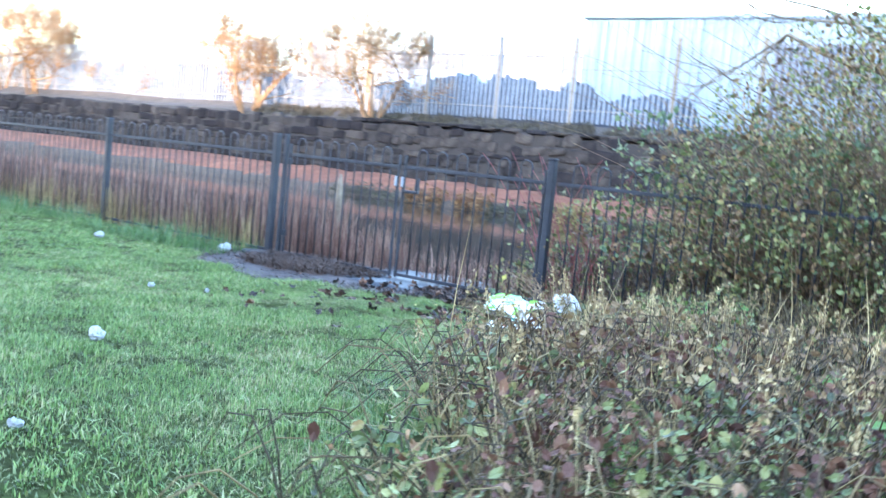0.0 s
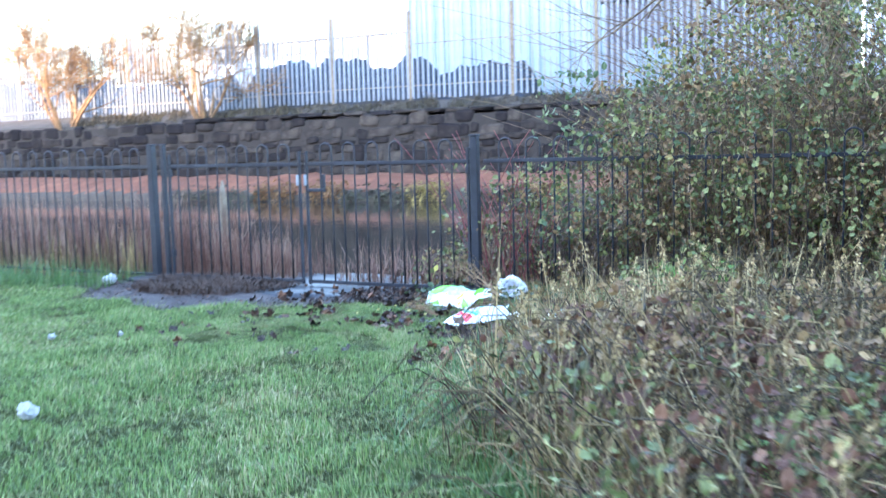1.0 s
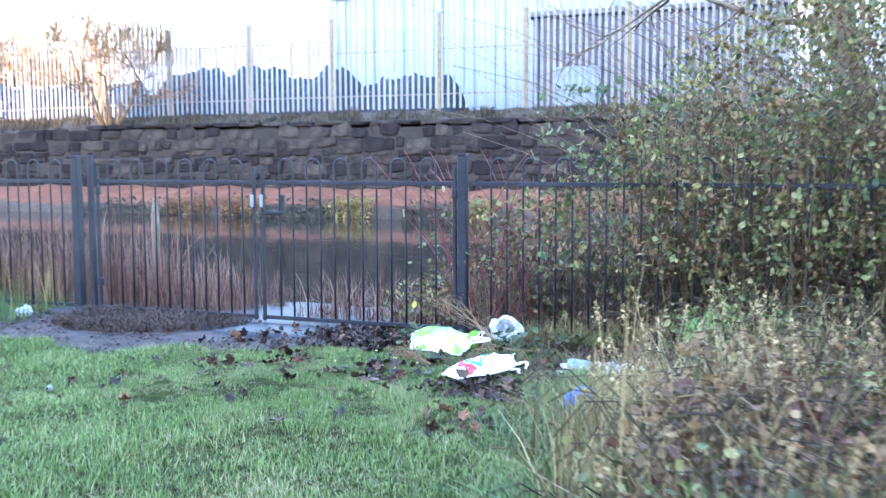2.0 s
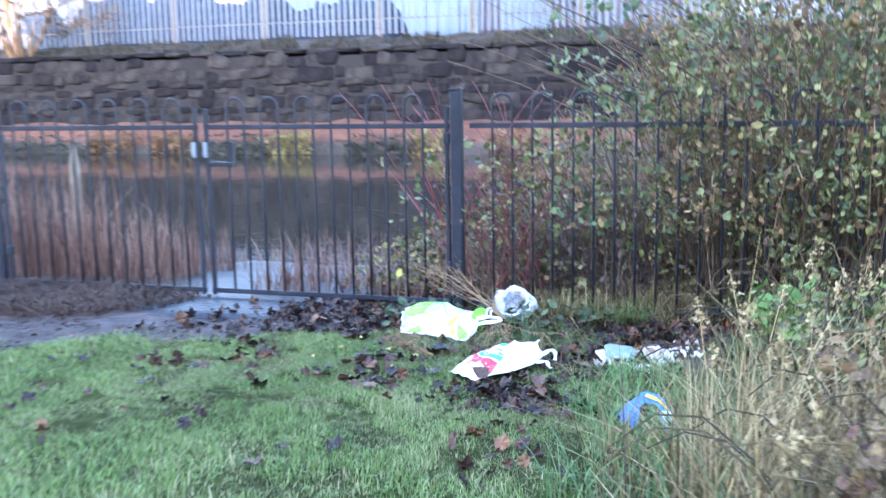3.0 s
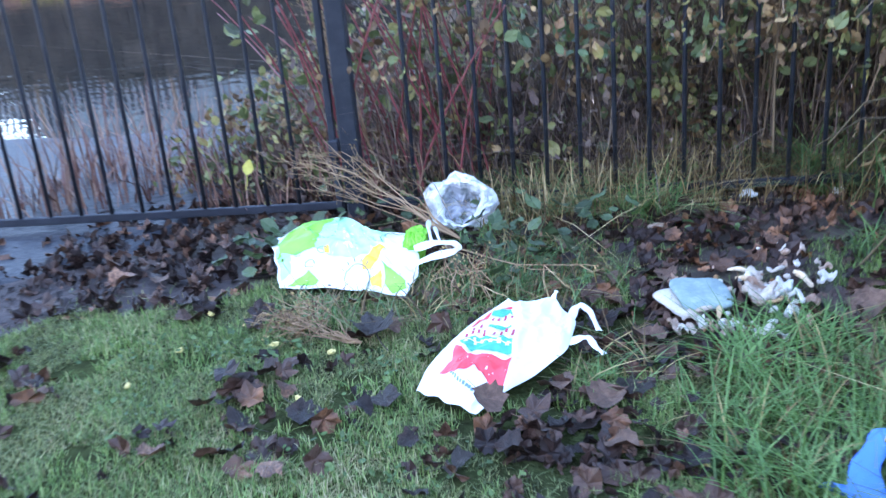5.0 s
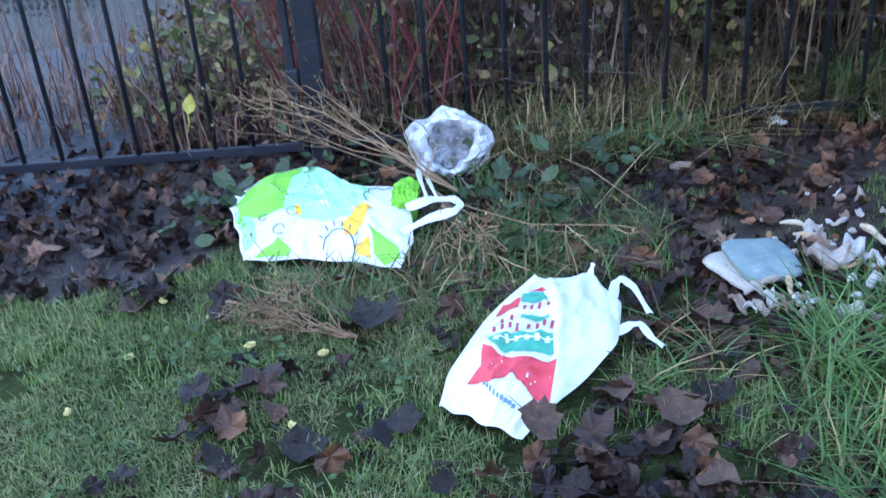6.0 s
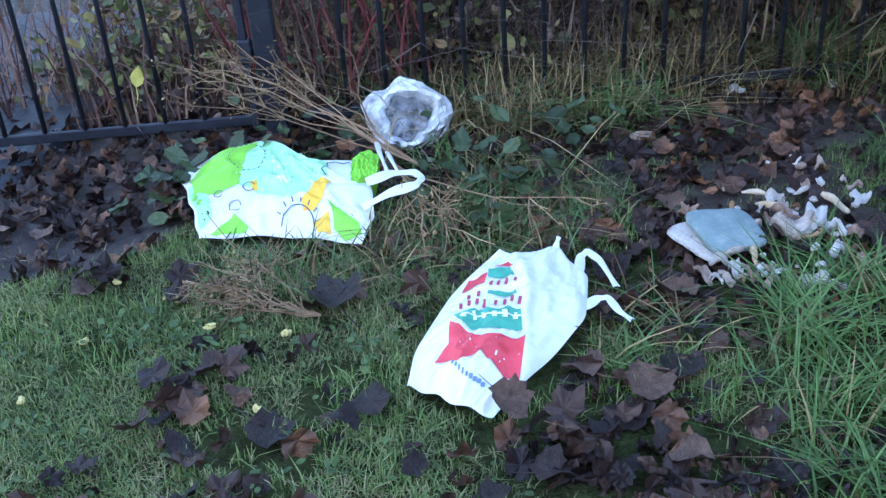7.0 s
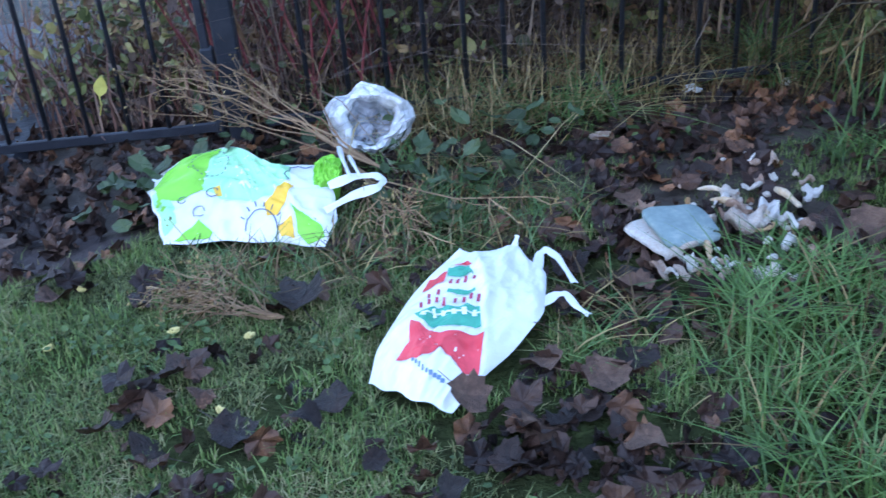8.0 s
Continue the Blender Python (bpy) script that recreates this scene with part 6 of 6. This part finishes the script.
def slice_mesh(name, mat, seed, thick):
    r = np.random.default_rng(seed)
    a = np.linspace(0, 2 * np.pi, 33)[:-1]
    rad = 0.5 / (np.abs(np.cos(a)) ** 5.5 + np.abs(np.sin(a)) ** 5.5) ** (1 / 5.5) * (1 + 0.05 * np.sin(3 * a + seed) + r.normal(0, 0.012, 32))
    rings = []
    for s, z in ((0.5, 1.0), (0.9, 1.0), (1.0, 0.7), (1.0, 0.3), (0.93, 0.0)):
        rings.append(np.c_[rad * np.cos(a) * s, rad * np.sin(a) * s, np.full(32, z * thick) + r.normal(0, 0.004, 32)])
    v = np.concatenate([[[0, 0, thick]]] + rings)
    k, k2 = np.arange(32), (np.arange(32) + 1) % 32
    f = [np.c_[np.zeros(32, int), 1 + k, 1 + k2]]
    for q in range(4):
        f += [np.c_[1 + q * 32 + k, 1 + (q + 1) * 32 + k, 1 + (q + 1) * 32 + k2], np.c_[1 + q * 32 + k, 1 + (q + 1) * 32 + k2, 1 + q * 32 + k2]]
    me = Geo().add(v, np.concatenate(f)).mesh(name, True)
    me.materials.append(mat)
    return me


def lay(name, me, x, y, size, turn, tilt, lift, label, cat, group):
    o = new(name, me)
    o.matrix_basis = pose(x, y, float(gz(x, y)) + lift, tilt, tilt * 0.6, turn) @ Matrix.Diagonal((*size, 1))
    return tagged(o, label, cat, group)


WHOLE, GREY = slice_mesh("bread_slice", M_BREAD, 2, 0.1), slice_mesh("bread_slice", M_MOULD, 1, 0.13)
lay("bread_slice", WHOLE, 0.93, -0.81, (0.13, 0.14, 0.13), 28, 4, 0.036, "pale stale bread slice on leaf litter", "bread", "scattered bread")
lay("bread_slice", GREY, 0.965, -0.81, (0.135, 0.14, 0.14), 10, 8, 0.05, "blue-grey mouldy bread slice lying on another", "bread", "scattered bread")


def torn_mesh(seed):
    """A torn, warped flake of a bread slice."""
    r = np.random.default_rng(seed)
    n = 22
    a = np.linspace(0, 2 * np.pi, n + 1)[:-1]
    rad = 0.5 * (1 + 0.2 * np.sin(2 * a + seed) + 0.14 * np.sin(3 * a + 2 * seed) + r.normal(0, 0.12, n))
    warp = lambda x, y: 0.2 * np.sin(6 * x + seed) + 0.16 * np.sin(7 * y + 2 * seed)
    rings = []
    for s, z in ((0.45, 0.13), (0.85, 0.13), (1.0, 0.08), (1.0, 0.02), (0.9, -0.04)):
        x, y = rad * np.cos(a) * s, rad * np.sin(a) * s * 0.62
        rings.append(np.c_[x, y, 1.7 * z + warp(x, y) + r.normal(0, 0.03, n)])
    v = np.concatenate([[[0, 0, 0.13 + warp(0, 0)]]] + rings)
    k, k2 = np.arange(n), (np.arange(n) + 1) % n
    f = [np.c_[np.zeros(n, int), 1 + k, 1 + k2]]
    for q in range(4):
        f += [np.c_[1 + q * n + k, 1 + (q + 1) * n + k, 1 + (q + 1) * n + k2], np.c_[1 + q * n + k, 1 + (q + 1) * n + k2, 1 + q * n + k2]]
    me = Geo().add(v, np.concatenate(f)).mesh("bread_piece", True)
    me.materials.append(M_BREAD)
    return me


def strip_mesh(seed):
    """A bent strip of crust."""
    r = np.random.default_rng(seed)
    q = np.linspace(-0.5, 0.5, 9)
    pts = np.c_[q, 0.25 * (q * q) * r.uniform(0.5, 2.5) + r.normal(0, 0.015, 9), 0.06 * np.sin(4 * q + seed) + 0.08]
    me = tube(Geo(), pts, 0.1 * (1 + 0.25 * np.sin(5 * q + seed)) * np.array([0.5, 0.85, 1, 1, 1, 1, 1, 0.85, 0.5]), 7).mesh("bread_crust", True)
    me.materials.append(M_CRUST if seed % 3 else M_BREAD)
    return me


FLAKES, STRIPS = [torn_mesh(620 + k) for k in range(6)], [strip_mesh(640 + k) for k in range(5)]
TORN = [(1.115, -0.785, 0.1), (1.18, -0.75, 0.095), (1.13, -0.72, 0.075), (1.17, -0.89, 0.055), (0.893, -0.925, 0.06), (1.14, -0.635, 0.05), (1.29, -0.5, 0.05), (1.31, -0.67, 0.055), (1.05, -0.76, 0.06), (1.2, -0.8, 0.06), (1.03, -0.965, 0.045), (0.975, -0.96, 0.05), (0.94, -0.66, 0.05), (1.22, -0.6, 0.045), (1.08, -1.0, 0.06), (1.0, -0.99, 0.04), (0.955, -0.915, 0.05), (1.32, -0.62, 0.04)]
TORN += [(x + 0.045 * math.sin(5 * k), y + 0.05 * math.cos(3 * k), 0.7 * s) for k, (x, y, s) in enumerate(TORN)]
for k, (x, y, s) in enumerate(TORN):
    lay("bread_piece", FLAKES[k % 6], x - 0.012, y - 0.015, (s * 0.8, s * 0.62, s * 0.8), 73 * k, 14 * math.sin(2 * k), 0.042, "torn pale flake of stale white bread on leaves", "bread", "scattered bread")
for k, (x, y, s, a) in enumerate([(1.24, -0.71, 0.085, 105), (0.99, -0.91, 0.06, 80), (0.955, -0.885, 0.06, 15), (1.1, -0.7, 0.075, 130), (1.16, -0.78, 0.06, 60), (1.135, -0.84, 0.05, 20), (1.02, -0.68, 0.05, 70), (1.19, -0.64, 0.05, 30), (1.09, -0.62, 0.055, 150), (0.94, -0.99, 0.04, 50)]):
    lay("bread_crust", STRIPS[k % 5], x, y, (s, s * 1.0, s * 1.0), a, 0, 0.042, "curved torn strip of bread crust", "bread", "scattered bread")


def crumb_mesh(seed):
    r = np.random.default_rng(seed)
    bm = bmesh.new()
    bmesh.ops.create_icosphere(bm, subdivisions=2, radius=0.5)
    ph = r.uniform(0, 6, 3)
    for v in bm.verts:
        p = v.co
        k = 1 + 0.2 * math.sin(6 * p.x + ph[0]) + 0.2 * math.sin(7 * p.y + ph[1]) + r.normal(0, 0.07)
        v.co = Vector((p.x * k * 1.2, p.y * k * 0.85, p.z * k * 0.7))
    me = bpy.data.meshes.new("bread_crumb")
    bm.to_mesh(me)
    bm.free()
    me.materials.append(M_BREAD)
    return me


CRUMBS = [crumb_mesh(600 + k) for k in range(6)]
cr = random.Random(9)
for k in range(56):
    if k < 32:
        x, y = cr.gauss(1.15, 0.08), cr.gauss(-0.72, 0.1)
    else:
        x, y = cr.gauss(0.98, 0.05), cr.gauss(-0.96, 0.04)
    if abs(x - 0.955) < 0.075 and abs(y + 0.8) < 0.09:
        x += 0.17
    s = 0.008 + 0.014 * cr.random() ** 2
    lay("bread_crumb", CRUMBS[k % 6], x, y, (s * cr.uniform(0.8, 1.6), s, s), cr.uniform(0, 360), cr.uniform(-20, 20), 0.04, "small pale crumb of stale bread on leaves", "bread", "scattered bread")

M_YELLOW_LEAF = material("yellowed_leaf", [(0.2, (0.4, 0.33, 0.05)), (0.8, (0.62, 0.55, 0.12))], 0.5, 20, bump=0.2, trans=0.2)
hanging = Geo().add(*LEAF_OVAL)
tube(hanging, [(0, -0.5, 0.1), (0.1, -0.9, 0.2), (0.1, -1.4, 0.1)], 0.03, 4)
yellow = hanging.obj("yellow_leaf", M_YELLOW_LEAF, smooth=True)
yellow.matrix_basis = pose(-0.36, 0.0, 0.2, 60, 20, 15) @ Matrix.Diagonal((0.055, 0.055, 0.055, 1))
tagged(yellow, "single yellowed bramble leaf caught on the railing", "leaf")



def mud_litter():
    """Leaf scraps, twigs and thin grass strewn over the bare mud."""
    global rng
    keep = rng
    rng = np.random.default_rng(880)
    n = 5200
    x, y = rng.uniform(-3.8, -0.6, n), rng.uniform(-1.3, -0.02, n)
    ok = (y > mud_edge(x) - 0.06) & (vn(x, y, 0.22, 881) > 0.35)
    x, y = x[ok], y[ok]
    g = scatter(Geo(), *LEAF_SMALL, np.c_[x, y, gz(x, y) + 0.004], rng.uniform(0.008, 0.036, len(x)), 0.3)
    tagged(g.obj("leaf_scraps", M_DEADLEAF), "small dark leaf scraps trodden into the mud", "leaf litter", kind="stuff")
    x, y = rng.uniform(-3.8, -0.4, 9000), rng.uniform(-1.5, -0.3, 9000)
    d = y - mud_edge(x)
    ok = (d > -0.05) & (rng.random(9000) < np.clip(1 - d / 0.3, 0, 1) ** 2)
    x, y = x[ok], y[ok]
    g = blades(Geo(), np.c_[x, y, gz(x, y) - 0.003], rng.uniform(0.01, 0.035, len(x)), rng.uniform(0.003, 0.006, len(x)), np.abs(rng.normal(0.4, 0.7, len(x))), 2)
    rng = keep
    tagged(g.obj("thin_grass", M_MOSS), "thin worn grass fading into the mud", "grass", kind="stuff")


mud_litter()

# ---- small litter ----


def crumpled(x, y, size, seed, mat, label, lift=0.0, flat=0.45, name="litter"):
    r = np.random.default_rng(seed)
    bm = bmesh.new()
    bmesh.ops.create_icosphere(bm, subdivisions=3, radius=0.5)
    ph = r.uniform(0, 6, 6)
    for v in bm.verts:
        p = v.co
        k = 1 + 0.22 * math.sin(7 * p.x + ph[0]) * math.sin(6 * p.y + ph[1]) + 0.2 * abs(math.sin(9 * p.z + 5 * p.x + ph[2])) + r.normal(0, 0.1)
        v.co = Vector((p.x * k * 1.3, p.y * k * 0.85, (p.z + 0.35) * k * flat))
    me = bpy.data.meshes.new(name)
    bm.to_mesh(me)
    bm.free()
    me.materials.append(mat)
    o = new(name, me)
    o.matrix_basis = pose(x, y, float(gz(x, y)) + lift, 0, 0, seed * 37) @ Matrix.Diagonal((size, size, size, 1))
    tagged(o, label, "litter", "loose litter")


M_PAPER = material("dirty_paper", [(0.2, (0.34, 0.35, 0.36)), (0.5, (0.5, 0.52, 0.53)), (0.85, (0.66, 0.68, 0.68))], 0.8, 12, bump=0.8, bump_scale=30)
for k, (x, y, s) in enumerate([(-0.38, -3.82, 0.1), (0.82, -4.96, 0.05), (-4.57, -0.98, 0.08), (-3.3, -0.45, 0.11), (-1.82, -2.4, 0.05), (-1.45, -2.2, 0.04)]):
    crumpled(x, y, s * 0.85, 700 + k, M_PAPER, "crumpled white paper litter on grass", 0.02, 0.75, name="paper_litter")
crumpled(1.24, 0.0, 0.045, 720, M_PLASTIC, "small torn blue and white wrapper on leaves", 0.02, name="wrapper_scrap")
crumpled(1.225, 0.01, 0.05, 721, I_NAVY, "small dark blue wrapper scrap on leaves", 0.01, name="wrapper_scrap")
for k, (x, y) in enumerate([(0.93, -0.23), (1.52, -0.02)]):
    crumpled(x, y, 0.035, 730 + k, M_BREAD, "small white scrap on leaf litter", 0.02, name="paper_scrap")
M_APPLE = material("yellow_berry", [(0.2, (0.45, 0.36, 0.1)), (0.8, (0.65, 0.55, 0.25))], 0.5, 20, bump=0.1)
for k, (x, y) in enumerate([(-0.06, -0.995), (-0.29, -1.0), (-0.36, -1.16), (0.05, -1.245), (-0.28, -0.78), (0.08, -1.02), (0.86, -1.5)]):
    crumpled(x, y, 0.013, 740 + k, M_APPLE, "tiny pale yellow fallen berry on grass", 0.02, 0.8, name="berry")

# ---- by the gate ----


def leaf_heap():
    global rng
    keep = rng
    rng = np.random.default_rng(801)
    xs, ys = np.linspace(-3.0, -1.35, 50), np.linspace(-0.85, 0.15, 34)
    x, y = np.meshgrid(xs, ys, indexing="ij")
    e = np.clip(1 - np.hypot((x + 2.3 - 0.25 * y) / 0.75, (y + 0.3) / 0.46) ** 2, 0, 1)
    z = gz(x, y) - 0.02 + e ** 0.6 * np.where(y < 0.02, 0.5, 1.0) * (0.05 + 0.05 * vn(x, y, 0.12, 90))
    Geo_ = Geo().add(np.stack([x, y, z], -1), grid_faces(50, 34))
    h = tagged(Geo_.obj("leaf_heap", M_BROWNHEAP, smooth=True), "low heap of rotting dark brown leaves before the gate", "leaf heap", kind="stuff")
    n = 5200
    px, py = rng.uniform(-3.05, -1.4, n), rng.uniform(-0.8, 0.3, n)
    ee = np.clip(1 - np.hypot((px + 2.3 - 0.25 * py) / 0.75, (py + 0.2) / 0.5) ** 2, 0, 1)
    ok = ee > 0.03
    px, py, ee = px[ok], py[ok], ee[ok]
    g = blades(Geo(), np.c_[px, py, gz(px, py) + ee ** 0.6 * 0.03], rng.uniform(0.03, 0.1, len(px)), rng.uniform(0.004, 0.011, len(px)), np.abs(rng.normal(1.4, 0.6, len(px))), 3)
    tagged(g.obj("heap_stems", M_BROWNHEAP), "matted dark brown rotting stems and leaves on the heap", "leaf litter", kind="stuff")
    rng = keep


M_BROWNHEAP = material("rotting_leaves", [(0.2, (0.026, 0.015, 0.011)), (0.5, (0.06, 0.034, 0.025)), (0.85, (0.12, 0.072, 0.05))], 0.9, 16, bump=0.9, bump_scale=40)
leaf_heap()

stake = empty("wooden_stake", (-3.22, 1.0, -0.3), "pale weathered wooden stake among reeds", "stake")
tube(Geo(), [(0, 0, 0), (0.01, 0, 0.5), (0.0, 0.01, 1.0), (0.0, 0.01, 1.15)], [0.04, 0.038, 0.036, 0.012], 7).obj("shaft", M_BARK, stake, True)
kerb = empty("concrete_block", (-3.12, -0.14, 0.0), "mossy concrete block at the gate post foot", "block")
box(Geo(), (-0.2, -0.1, -0.1), (0.22, 0.1, 0.05), 0.015).obj("body", M_CONCRETE, kerb)


def dead_branch():
    r = np.random.default_rng(850)
    b = empty("dead_branch", (1.55, -0.12, 0.05), "bleached broken branch lying in the brambles", "branch")
    g = Geo()
    tube(g, [(0, 0, 0.08), (0.2, 0.02, 0.13), (0.4, -0.06, 0.12), (0.65, -0.04, 0.03)], [0.006, 0.009, 0.01, 0.008], 6)
    tube(g, [(0.2, 0.02, 0.13), (0.32, 0.1, 0.17), (0.5, 0.12, 0.14)], [0.006, 0.005, 0.003], 5)
    tube(g, [(0.4, -0.06, 0.12), (0.5, -0.15, 0.15), (0.6, -0.17, 0.1)], [0.006, 0.005, 0.003], 5)
    g.obj("wood", M_DRYGRASS, b, True)


dead_branch()
